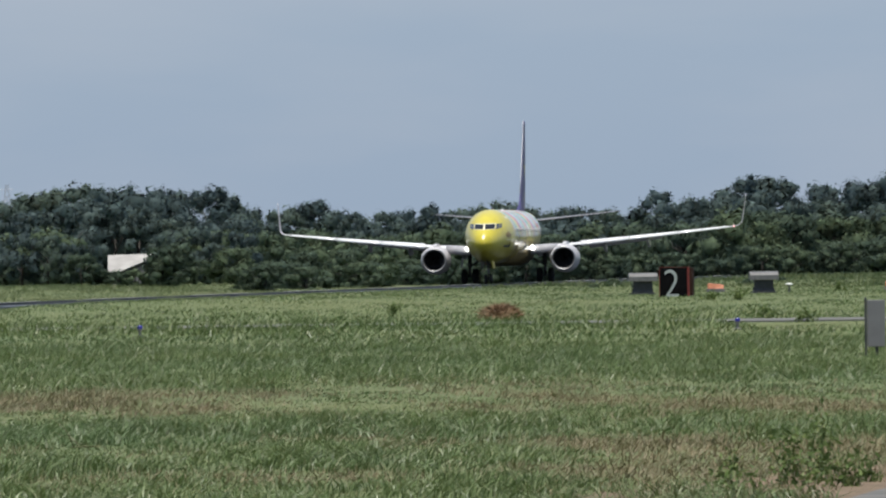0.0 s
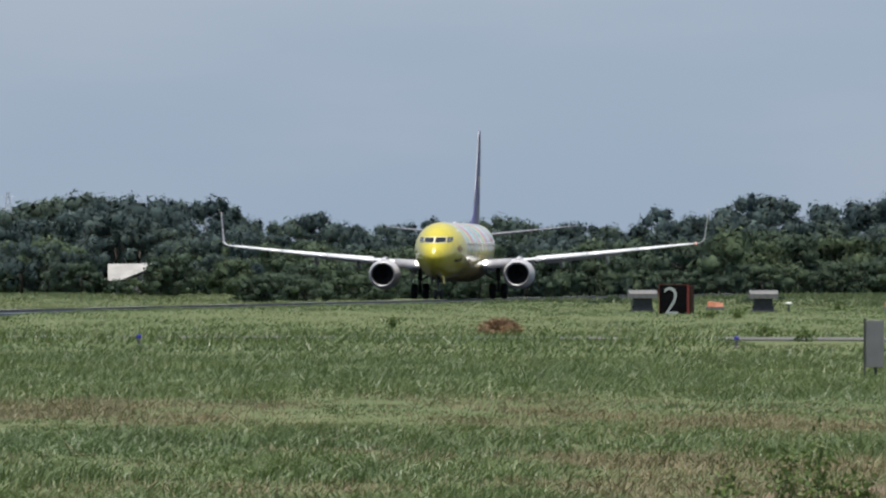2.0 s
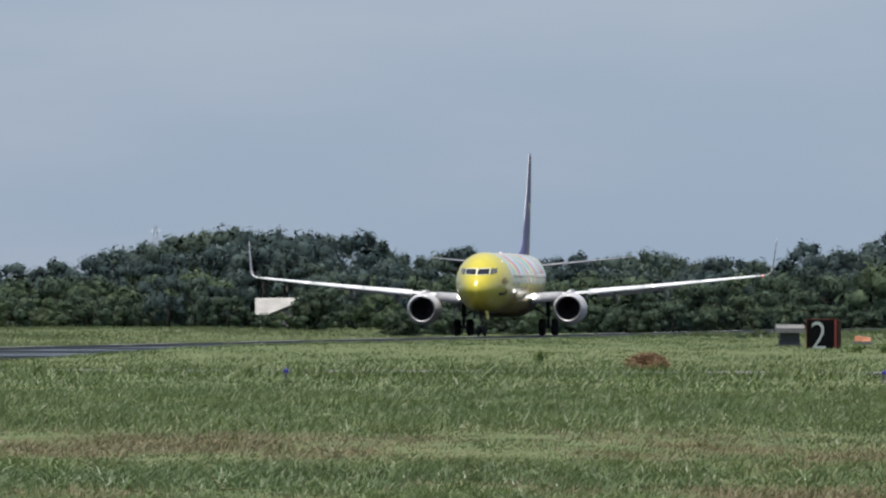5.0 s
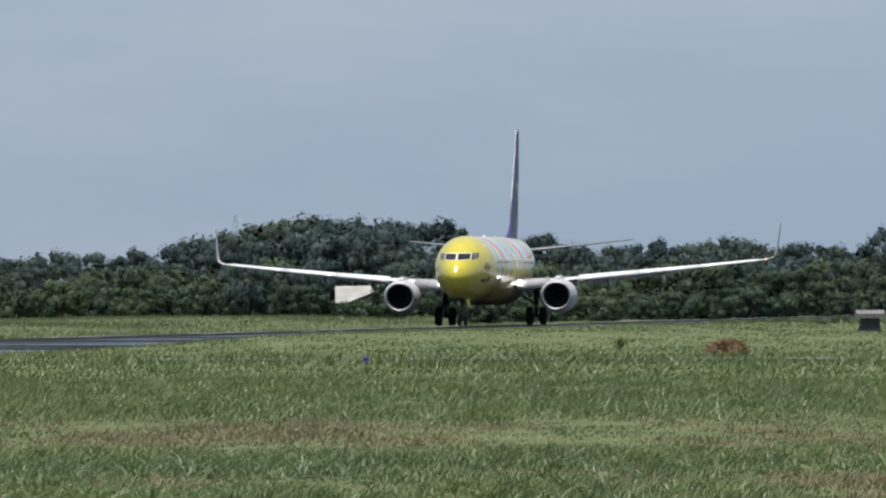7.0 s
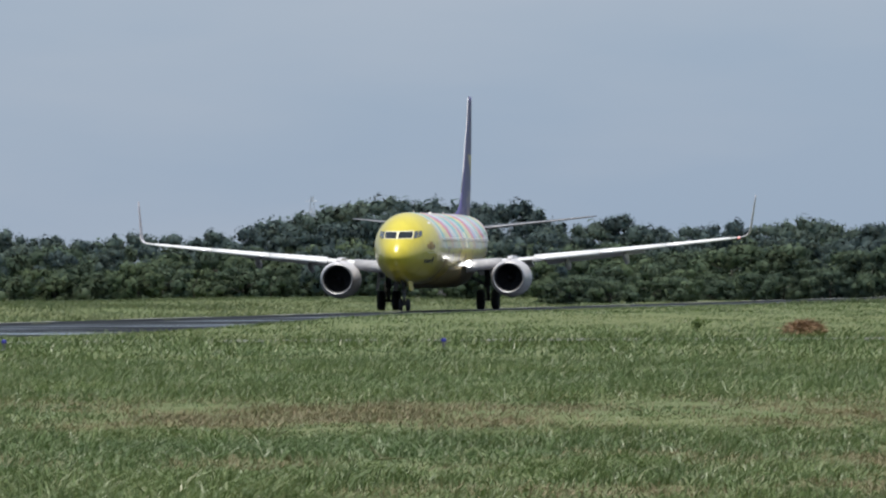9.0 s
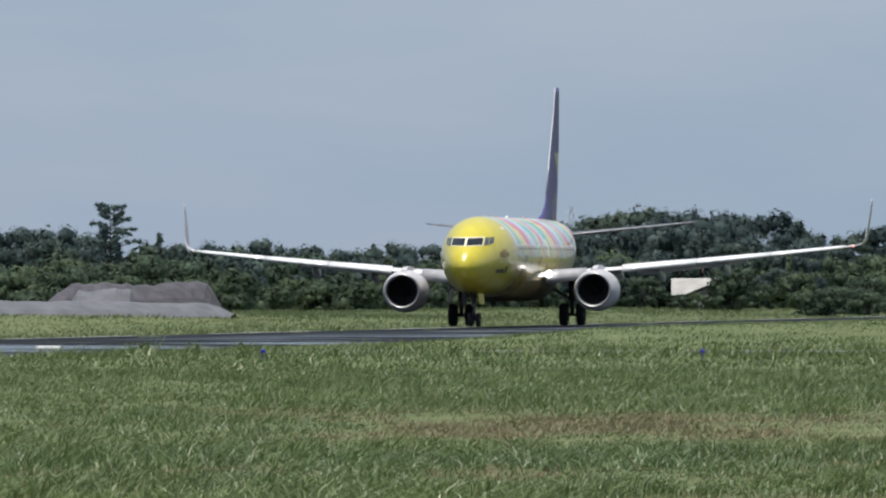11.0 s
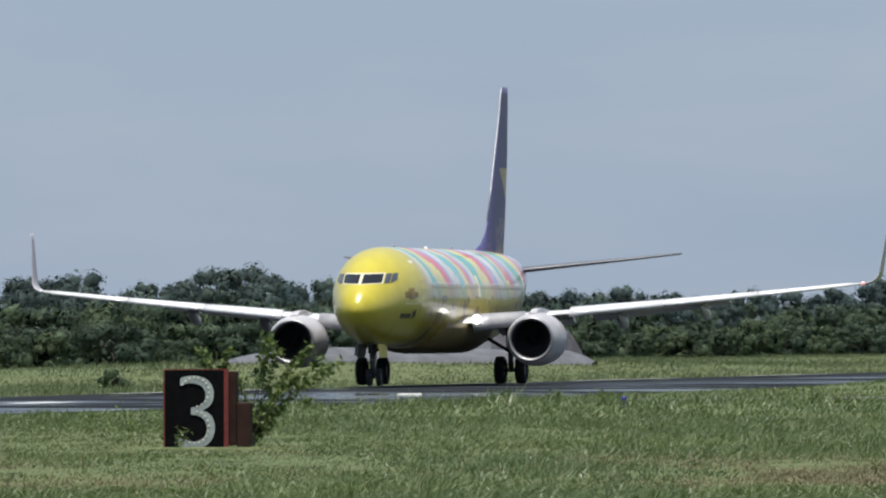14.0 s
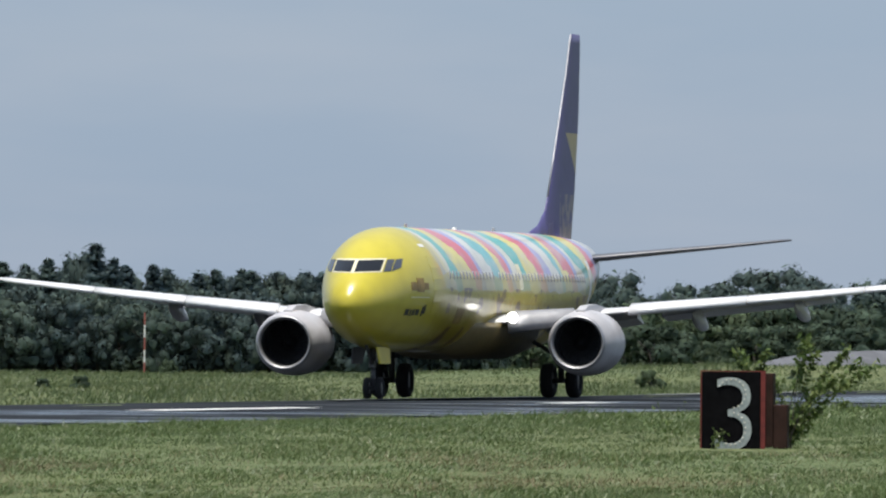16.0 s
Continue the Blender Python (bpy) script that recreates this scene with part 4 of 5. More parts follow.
ROUND = [tree("broadleaf_tree", "dark green broadleaf tree with a full crown, leaves hazed blue-grey", 10 + i, 10.0, (8.5, 7.5, 9.5, 8.0, 7.0)[i], HAZED_LEAF) for i in range(5)]
BUSHY = [tree("small_tree", "mid-green bushy tree at the wood's edge", 30 + i, 6.0, (7.0, 6.0, 8.0)[i], LEAF_LIGHT) for i in range(3)]
SPIRE = [tree("conifer_tree", "dark green pointed conifer, needles hazed blue-grey", 50 + i, 11.0, (4.6, 3.8, 5.2)[i], HAZED_NEEDLE, "spire") for i in range(3)]
TIER = [tree("tiered_pine", "lone pine with flat tiers of branches, needles hazed blue-grey", 70 + i, 12.0, (5.2, 4.4)[i], HAZED_NEEDLE, "tiered") for i in range(2)]
USED = set()


def plant(kinds, k, px, dist, top, wide=1.0, sink=0.1):
    """Stands a tree at a bearing and distance, so tall that its crown ends at that elevation (22000ths)."""
    ob = kinds[k % len(kinds)]
    own = {"broadleaf_tree": 10.0, "small_tree": 6.0, "conifer_tree": 11.0, "tiered_pine": 12.0}[ob.name.split(".")[0]]
    p = bearing(px, dist)
    p.z = float(ground_z(p.x, p.y)) - sink
    sc = (EYE_Z + top * dist / 22000.0 - p.z) / own
    m = Matrix.Translation(p) @ Matrix.Rotation(random.uniform(0, 6.28), 4, "Z")
    if ob.name in USED:
        ob = copy_thing(ob, m)
    else:
        USED.add(ob.name)
        ob.matrix_basis = m
    ob.scale = (sc * wide, sc * wide, sc)


# skyline of the wood: bearing and elevation of the crown, 22000ths of a radian
HILL_WOOD = [(-790, 118), (-748, 128), (-702, 140), (-652, 148), (-604, 142), (-556, 146), (-510, 138), (-466, 138), (-410, 140), (-372, 122), (-332, 102), (-272, 102), (-219, 116), (-168, 92), (-112, 92), (-60, 96)]
FLAT_WOOD = [(-20, 103), (40, 96), (100, 110), (160, 98), (240, 99), (300, 92), (378, 124), (440, 112), (495, 116), (545, 150), (605, 140), (662, 132), (728, 138), (785, 146), (840, 140), (900, 132)]
MID_WOOD = [(-840, 104), (-890, 96), (-946, 88), (-1010, 82), (-1086, 86), (-1150, 72), (-1186, 74), (-1241, 80), (-1311, 92), (-1360, 82), (-1411, 84), (-1470, 84), (-1521, 84), (-1600, 92), (-1661, 108), (-1700, 112)]
LEFT_WOOD = [(-1748, 114), (-1790, 110), (-1840, 106), (-1928, 106), (-1973, 130), (-2048, 128), (-2100, 98), (-2170, 100), (-2241, 82), (-2291, 118), (-2371, 112), (-2330, 92)]
for group, dist in ((HILL_WOOD, 1350), (FLAT_WOOD, 1300), (MID_WOOD, 1250), (LEFT_WOOD, 1150)):
    for k, (px, top) in enumerate(group):
        plant(ROUND, k * 3 + int(dist / 50), px, dist + random.uniform(-20, 20), top)
        plant(ROUND, k * 2 + 1, px + random.uniform(10, 40), dist - 45 + random.uniform(-15, 15), top * random.uniform(0.62, 0.82))
# the dark conifer wood
for k, px in enumerate(range(-3560, -2500, 38)):
    high = 10 if px < -3150 else 0
    plant(ROUND, k, px + random.uniform(-8, 8), 1010 + random.uniform(-10, 10), random.uniform(106, 118) + high, 0.8)
    plant(SPIRE, k, px + random.uniform(-14, 14), 1000 + random.uniform(-15, 15), random.uniform(112, 130) + 1.2 * high, 1.5)
    plant(ROUND, k + 2, px + random.uniform(-8, 8), 965 + random.uniform(-10, 10), random.uniform(62, 92))
    plant(ROUND, k + 1, px + 19, 940, random.uniform(30, 60))
plant(ROUND, 2, -3222, 990, 152, 0.55)
plant(SPIRE, 0, -3205, 988, 166, 1.5)
plant(TIER, 0, -1586, 1100, 147, 0.85)
plant(TIER, 1, -2481, 1050, 150, 1.2)
for px, top in ((546, 152), (-1500, 104), (-1120, 84), (790, 148), (-2120, 98)):
    plant(SPIRE, 1, px, 1290, top)
# lower trees along the wood's edge
for k, px in enumerate(range(-2460, 960, 46)):
    if -650 < px < -500:
        continue
    back = 1.2 if px > -1400 else 1.0
    plant(BUSHY, k, px + random.uniform(-14, 14), back * random.uniform(985, 1060), random.uniform(34, 62) + (22 if px > 300 else 0), 1.15)
    plant(BUSHY, k + 1, px + random.uniform(-20, 20), back * random.uniform(940, 985), random.uniform(4, 30), 1.3)
for px, top in ((-745, 62), (-700, 58), (-655, 42), (-480, 56), (-420, 66), (-360, 60)):
    plant(ROUND, int(-px), px, 1150, top)


for px, top in ((-604, -24), (-575, -26), (-545, -24), (-500, -10), (-640, 4), (-478, 20)):
    plant(BUSHY, int(-px), px, 1085, top + 16, 1.2)


# dark scrub that comes down to the runway's far edge
for k, px in enumerate(range(-345, 330, 34)):
    plant(BUSHY, k, px + random.uniform(-12, 12), random.uniform(114, 119) / math.sin((2146 - px) / 22000), random.uniform(-24, 2), 1.5, 0.4)


# low bushes in the grass beyond the runway
for px, dist, top in ((-3295, 600, -80), (-3228, 590, -74), (-3073, 880, -46), (-2220, 620, -56), (-1962, 700, -54)):
    plant(BUSHY, int(-px), px, dist, top, 0.9, 0.4)


# low shrubs on the swell before the wood
for k, px in enumerate(range(260, 960, 54)):
    plant(BUSHY, k, px + random.uniform(-20, 20), random.uniform(50, 57) * 22000 / (2153 - px), random.uniform(-46, -32), 1.9)


# ---- grass ----
def grass(name, rng, n, near, far, a0, a1, height, width, material, label, keep, segs=2, lean=0.35, per=5, spread=0.12):
    """Tufts of bent blades strewn over a sector of the plan; a blade is one or two faces."""
    r = np.sqrt(rng.uniform(near**2, far**2, n))
    a = rng.uniform(a0, a1, n)
    x, y = r * np.sin(a), r * np.cos(a)
    h = height(x, y, r, rng)
    ok = keep(x, y) & (h > 0.02) & ~paved(x, y)
    x, y, h = x[ok], y[ok], h[ok]
    h = h * rng.uniform(0.55, 1.5, len(h))
    # each tuft is blown over its own way, mostly with the wind
    tx, ty = rng.normal(0.35, 0.8, len(h)), rng.normal(-0.1, 0.7, len(h))
    x, y, h, tx, ty = (np.repeat(v, per) for v in (x, y, h, tx, ty))
    m = len(x)
    x, y = x + rng.normal(0, spread, m), y + rng.normal(0, spread, m)
    h = h * rng.uniform(0.5, 1.15, m)
    z = ground_z(x, y) - 0.01
    turn = rng.uniform(0, math.pi, m)
    ux, uy = np.cos(turn) * width / 2 * rng.uniform(0.6, 1.4, m), np.sin(turn) * width / 2
    # the wind bends most blades the same way
    bx = (tx + rng.normal(0, 0.5, m)) * lean * h
    by = (ty + rng.normal(0, 0.5, m)) * lean * h
    if segs == 1:
        v = np.stack([np.stack([x - ux, y - uy, z], -1), np.stack([x + ux, y + uy, z], -1), np.stack([x + bx, y + by, z + h], -1)], 1)
        f = np.arange(m * 3).reshape(m, 3)
    else:
        mid = np.stack([x + bx * 0.35, y + by * 0.35, z + h * 0.62], -1)
        off = np.stack([ux, uy, 0 * ux], -1) * 0.8
        tip = np.stack([x + bx * 1.25, y + by * 1.25, z + h], -1)
        b = np.stack([x, y, z], -1)
        o2 = np.stack([ux, uy, 0 * ux], -1) * 0.12
        v = np.stack([b - off, b + off, mid + off, mid - off, tip + o2, tip - o2], 1)
        i = np.arange(m)[:, None] * 6
        f = np.concatenate([i + np.array([[0, 1, 2, 3]]), i + np.array([[3, 2, 4, 5]])])
    ob = new(name, mesh_from(name, v.reshape(-1, 3), f, material))
    return tagged(ob, label, "grass", kind="stuff")


def wave(x, y, sx, sy, ph):
    return np.sin(x / sx + ph + 1.7 * np.sin(y / (sy * 2.3) + ph)) * np.sin(y / sy + 2.1 * ph + 1.3 * np.sin(x / (sx * 1.9)))


def dry(x, y, r):
    """0 to 1: how bare and dry the meadow is; mown strips at two distances, in patches."""
    w = 3.0 * wave(x, y, 6.0, 30.0, 0.4) + 1.6 * wave(x, y, 1.9, 17.0, 1.8)
    patchy = 0.42 + 0.55 * wave(x, y, 1.7, 11.0, 0.9) + 0.45 * wave(x, y, 0.6, 5.0, 2.6)
    one = np.exp(-(np.abs(r + 2.4 * w - 176) / 20) ** 3) * np.clip(patchy + 0.05, 0, 0.9)
    two = np.exp(-(np.abs(r + 1.6 * w - 131) / 7.0) ** 3) * np.clip(patchy + 0.05, 0, 0.9)
    three = np.exp(-(np.abs(r + 1.2 * w - 112) / 4.5) ** 3) * np.clip(patchy - 0.1, 0, 0.9)
    fade = smooth_step(x / r, -0.075, -0.042)
    bank = smooth_step(x + 0.8 * wave(x, y, 1.1, 8.0, 0.5), 0.6, 2.8) * smooth_step(-r, -168, -112) * np.clip(0.35 + patchy, 0.15, 0.8)
    return np.clip((one + two + three) * (0.2 + 0.8 * fade) + bank + 0.25 * wave(x, y, 2.0, 9.0, 2.0) - 0.08, 0, 1)


def meadow_height(x, y, r, rng):
    d = dry(x, y, r)
    tufty = 0.5 + 0.5 * wave(x, y, 1.3, 7.0, 1.1) + 0.4 * wave(x, y, 0.4, 2.5, 0.2)
    low = 1 - 0.5 * smooth_step(-x, 12, 18) * (1 - smooth_step(r, 250, 300))
    low = low * (1 - 0.55 * smooth_step(r, 420, 480))
    low = low * (1 - 0.65 * smooth_step(r, 152, 164) * (1 - smooth_step(r, 196, 204)) * (0.3 + 0.7 * smooth_step(x / r, -0.075, -0.042)))
    low = low * (1 - 0.55 * smooth_step(r, 119, 124) * (1 - smooth_step(r, 133, 137)) * (0.5 + 0.5 * wave(x, y, 2.4, 20.0, 0.3)))
    low = low * (1 - 0.75 * smooth_step(r, 335, 350) * (1 - smooth_step(r, 384, 386)) * smooth_step(x, 8.0, 9.4) + 1.1 * smooth_step(r, 352, 366) * (1 - smooth_step(r, 384, 386)) * (1 - smooth_step(x, 7.5, 9)))
    low = low * (1 - 0.7 * np.exp(-((x + 21.3) / 1.3) ** 2 - ((y - 222.5) / 3.0) ** 2))
    return low * (0.06 + 0.145 * np.clip(tufty, 0, 1.3)) * (1 - 0.85 * d) * (rng.uniform(size=len(x)) > 0.8 * d)


def straw_height(x, y, r, rng):
    d = dry(x, y, r)
    return 0.07 * (0.6 + rng.uniform(size=len(x))) * (rng.uniform(size=len(x)) < d * 0.95 + 0.03)


def anywhere(x, y):
    return np.ones(len(x), bool)


def near_side(x, y):
    return x * LEFT.x + y * LEFT.y < EDGE_NEAR - 0.3


def road_free(x, y):
    return ~((x > 0.031 * y) & (y < 110 - (y * 0.0409 - x) * 2))


GR = np.random.default_rng(5)
A0, A1 = radians(-10.5), radians(2.6)
grass("meadow_grass", GR, 42000, 82, 165, A0, A1, meadow_height, 0.014, GRASS, "wind-combed green meadow grass", road_free, 2, 0.85, 7, 0.06)
grass("meadow_grass", GR, 85000, 165, 300, A0, A1, meadow_height, 0.022, GRASS, "wind-combed green meadow grass", near_side, 1, 0.9, 5, 0.12)
grass("meadow_grass", GR, 85000, 300, 640, A0, A1, meadow_height, 0.045, GRASS, "wind-combed green meadow grass", near_side, 1, 0.9, 4, 0.25)
grass("dry_grass", GR, 120000, 82, 215, A0, A1, straw_height, 0.014, STRAW, "short dry brown grass in mown strips", road_free, 1, 0.8, 6, 0.10)


def tall_height(x, y, r, rng):
    return 0.17 + 0.13 * np.clip(wave(x, y, 6.0, 40.0, 0.7) + 0.4 * wave(x, y, 1.4, 9.0, 0.1), -0.6, 1.4)


grass("tall_grass", GR, 95000, 420, 1250, A0, A1, tall_height, 0.06, FAR_GRASS, "tall pale green grass beyond the runway",
      lambda x, y: (x * LEFT.x + y * LEFT.y > EDGE_FAR + 0.5) & (x * LEFT.x + y * LEFT.y < EDGE_FAR + 135), 1, 0.65, 5, 0.5)

grass("tall_grass", GR, 26000, 640, 1000, A0, A1, lambda x, y, r, rng: 1.1 * tall_height(x, y, r, rng), 0.10, FAR_GRASS, "pale green grass on the swell before the wood", near_side, 1, 0.4, 5, 0.4)


# ---- things of the field ----
def at_ground(px, dist, dz=0.0):
    p = bearing(px, dist)
    p.z = float(ground_z(p.x, p.y)) + dz
    return p


def facing(ob, p, extra=0.0):
    """Stands a thing at p, its front (-y) towards the lens."""
    ob.matrix_basis = Matrix.Translation(p) @ Matrix.Rotation(math.atan2(-p.x, p.y) + radians(extra), 4, "Z")
    return ob


def numeral(character, height, width, parent, y):
    cu = bpy.data.curves.new("numeral", "FONT")
    cu.body, cu.size, cu.extrude, cu.offset, cu.align_x = character, 1.0, 0.012, -0.012, "CENTER"
    tmp = new("numeral_source", cu)
    bpy.context.view_layer.update()
    me = bpy.data.meshes.new_from_object(tmp.evaluated_get(bpy.context.evaluated_depsgraph_get()))
    bpy.data.objects.remove(tmp)
    co = np.array([v.co[:] for v in me.vertices])
    lo, hi = co.min(0), co.max(0)
    for v in me.vertices:
        v.co = ((v.co.x - (lo[0] + hi[0]) / 2) / (hi[0] - lo[0]) * width, y - v.co.z, (v.co.y - lo[1]) / (hi[1] - lo[1]) * height)
    me.materials.append(GREYNUM)
    ob = new("numeral", me)
    ob.parent = parent
    ob["label"] = "grey numeral with small round studs"
    return ob


def distance_sign(character, p, w, h, extra, label):
    ob = new("distance_sign")
    tagged(ob, label, "sign", "runway distance signs")
    d = 0.62
    part("front_panel", boxed(-w / 2, w / 2 - 0.02, 0, 0.04, 0.0, h, bevel=0.008), BLACK, ob, "black front panel")
    part("back_panel", boxed(-w / 2 + 0.05, w / 2 - 0.02, d - 0.04, d, 0.0, h, bevel=0.008), BLACK, ob)
    part("side_panel", boxed(w / 2 - 0.016, w / 2 + 0.07, 0.0, 0.10, 0.0, h, bevel=0.01), RED, ob, "faded red edge panel")
    part("side_panel", boxed(-w / 2 - 0.03, -w / 2 - 0.004, 0.0, 0.10, 0.0, h, bevel=0.01), RED, ob, "faded red edge panel")
    part("housing", boxed(-w / 2 + 0.06, w / 2 + 0.20, 0.105, d - 0.05, 0.05, h * 0.985, bevel=0.02), HOUSING, ob, "dark rusty red housing")
    if character == "3":
        part("battery_box", boxed(w / 2 + 0.205, w / 2 + 0.46, 0.12, d - 0.06, 0.02, h * 0.58, bevel=0.02), HOUSING, ob, "dark rusty red side box")
    part("top_cap", boxed(-w / 2 - 0.03, w / 2 + 0.07, 0.0, 0.1, h + 0.003, h + 0.02), RED, ob)
    num = numeral(character, h * 0.94, w * (0.62 if character == "3" else 0.52), ob, -0.004)
    num.location.z = h * -0.04 + 0.04
    num.location.x = -0.09 if character == "2" else 0.03
    # studs along the numeral's outline
    bm = bmesh.new()
    bmesh.ops.create_uvsphere(bm, u_segments=8, v_segments=5, radius=0.017)
    me = bpy.data.meshes.new("stud")
    bm.to_mesh(me)
    bm.free()
    me.materials.append(STUD)
    if character == "3":
        for k in range(26):
            t = k / 25
            up = t < 0.5
            u = t * 2 if up else t * 2 - 1
            a = radians(150 - 240 * u) if up else radians(90 - 240 * u)
            cx, cz, rx, rz = 0.0, (0.70 if up else 0.25) * h + 0.03, w * 0.235, h * 0.185 if up else h * 0.205
            shared("stud", me, ob, Matrix.Translation((cx + rx * math.cos(a), -0.022, cz + rz * math.sin(a))))
    for sx in (-w * 0.35, w * 0.35):
        part("leg", boxed(sx - 0.03, sx + 0.03, 0.2, 0.26, -0.15, 0.06), GREYBOX, ob)
    return facing(ob, p, extra)


distance_sign("3", at_ground(-2076, 226, -0.02), 1.09, 1.42, -6, "black box sign with a grey numeral and red edge")
distance_sign("2", at_ground(408, 505, -0.02), 1.14, 1.20, -8, "black box sign with a pale numeral and faded red side")


def weed_bush(p, height, width, seed, label, stems=9, leaf=0.07, per=26, name="weed_bush"):
    """Leafy upright stems in a loose bunch."""
    rng = np.random.default_rng(seed)
    ob = new(name)
    tagged(ob, label, "bush")
    bm = bmesh.new()
    vs, fs, k = [], [], 0
    for i in range(stems):
        a, q = rng.uniform(0, 6.28), width * 0.5 * rng.uniform(0, 0.6)
        foot = np.array([math.cos(a) * q, math.sin(a) * q, -0.05])
        top = foot + np.array([rng.normal(0.25, 0.5) * width * 0.5, rng.normal(0, 0.3) * width * 0.4, height * rng.uniform(0.45, 1.0)])
        mid = (foot + top) / 2 + rng.normal(0, 0.06, 3)
        rod(bm, foot, mid, 0.008, 0.006, 5)
        rod(bm, mid, top, 0.006, 0.003, 5)
        for j in range(per):
            t = rng.uniform(0.25, 1.03)
            c = (foot * (1 - t) + top * t) + 4 * t * (1 - t) * (mid - (foot + top) / 2) + rng.normal(0, 0.05, 3) * (1 + 0.6 * (1 - t))
            d1, d2 = rng.normal(size=3), rng.normal(size=3)
            d1 /= np.linalg.norm(d1)
            d2 -= d1 * (d1 @ d2)
            d2 /= np.linalg.norm(d2)
            s = leaf * rng.uniform(0.6, 1.3)
            vs.append(np.stack([c - d1 * s, c + d2 * s * 0.42, c + d1 * s, c - d2 * s * 0.42]))
            fs.append([k, k + 1, k + 2, k + 3])
            k += 4
    part("stem", bm, WEED, ob)
    leaves = new("foliage", mesh_from("foliage", np.concatenate(vs), np.array(fs), WEED))
    leaves.parent = ob
    ob.matrix_basis = Matrix.Translation(p)
    return ob


def shrub(p, arms, seed, label, leaf=0.085, per=46):
    """A young shrub: bent arms that end where told (across, up), leafy along their outer part."""
    rng = np.random.default_rng(seed)
    ob = new("roadside_shrub")
    tagged(ob, label, "bush")
    vs, k = [], 0
    for ax, az in arms:
        foot = np.array([rng.normal(0, 0.08), rng.normal(0, 0.1), -0.05])
        top = np.array([ax, rng.normal(0, 0.2), az])
        mid = foot * 0.5 + top * 0.5 + np.array([-0.18 * ax, 0, 0.1 * az])
        bm = bmesh.new()
        line = [foot * (1 - t) ** 2 + mid * 2 * t * (1 - t) + top * t * t for t in np.linspace(0, 1, 7)]
        for q in range(6):
            rod(bm, line[q], line[q + 1], 0.013 - 0.0016 * q, 0.0114 - 0.0016 * q, 5)
        part("stem", bm, BARK, ob)
        for _ in range(per):
            t = 0.42 + 0.62 * math.sqrt(rng.uniform()) if az > 1.0 else rng.uniform(0.3, 1.04)
            c = foot * (1 - t) ** 2 + mid * 2 * t * (1 - t) + top * t * t + rng.normal(0, 0.052, 3)
            d1, d2 = rng.normal(size=3), rng.normal(size=3)
            d1 /= np.linalg.norm(d1)
            d2 -= d1 * (d1 @ d2)
            d2 /= np.linalg.norm(d2)
            s = leaf * rng.uniform(0.55, 1.25)
            vs.append(np.stack([c - d1 * s, c + d2 * s * 0.5, c + d1 * s, c - d2 * s * 0.5]))
    v = np.concatenate(vs)
    leaves = new("foliage", mesh_from("foliage", v, np.arange(len(v)).reshape(-1, 4), WEED))
    leaves.parent = ob
    ob.matrix_basis = Matrix.Translation(p) @ Matrix.Scale(0.94, 4)


shrub(at_ground(-1985, 227.4), ((0.44, 2.12), (0.5, 1.98), (0.62, 1.82), (1.22, 1.9), (1.1, 1.75), (1.76, 1.58), (1.6, 1.5), (1.42, 1.62), (0.95, 1.3), (0.75, 1.15), (0.55, 0.95), (0.35, 0.8), (0.75, 0.75), (0.2, 0.5), (0.5, 0.42)), 3, "leafy green shrub leaning out beside a sign", 0.070, 95)
shrub(at_ground(-2030, 227.6), ((0.2, 1.86), (0.12, 1.78), (-0.35, 1.84), (-0.28, 1.72), (0.4, 1.3), (0.5, 0.95), (0.5, 0.6)), 9, "leafy green shrub rising behind a sign", 0.066, 70)
weed_bush(at_ground(-2178, 229), 0.95, 0.9, 8, "thin weeds in the meadow", 8, 0.05, 12)
weed_bush(at_ground(-2110, 224.8), 0.42, 0.3, 18, "thin weeds before a sign", 4, 0.05, 14)
for k, (px, dist, h) in enumerate(((515, 104, 0.42), (540, 102.5, 0.24), (600, 107, 0.46), (612, 109, 0.55), (655, 111, 0.70), (668, 110, 0.58), (692, 107, 0.42), (722, 107, 0.32), (640, 104, 0.28), (748, 109, 0.3))):
    weed_bush(at_ground(px, dist), h, 0.15, 40 + k, "dark green weeds at the road's edge", 3, 0.036, 40)
for k, (px, dist) in enumerate(((-1540, 372), (-1442, 376), (-1350, 377), (470, 480), (520, 478), (560, 400), (-90, 440), (-1880, 360), (700, 560), (640, 380))):
    weed_bush(at_ground(px, dist), 0.45, 0.7, 60 + k, "small dark weeds in the meadow", 8, 0.06, 26)


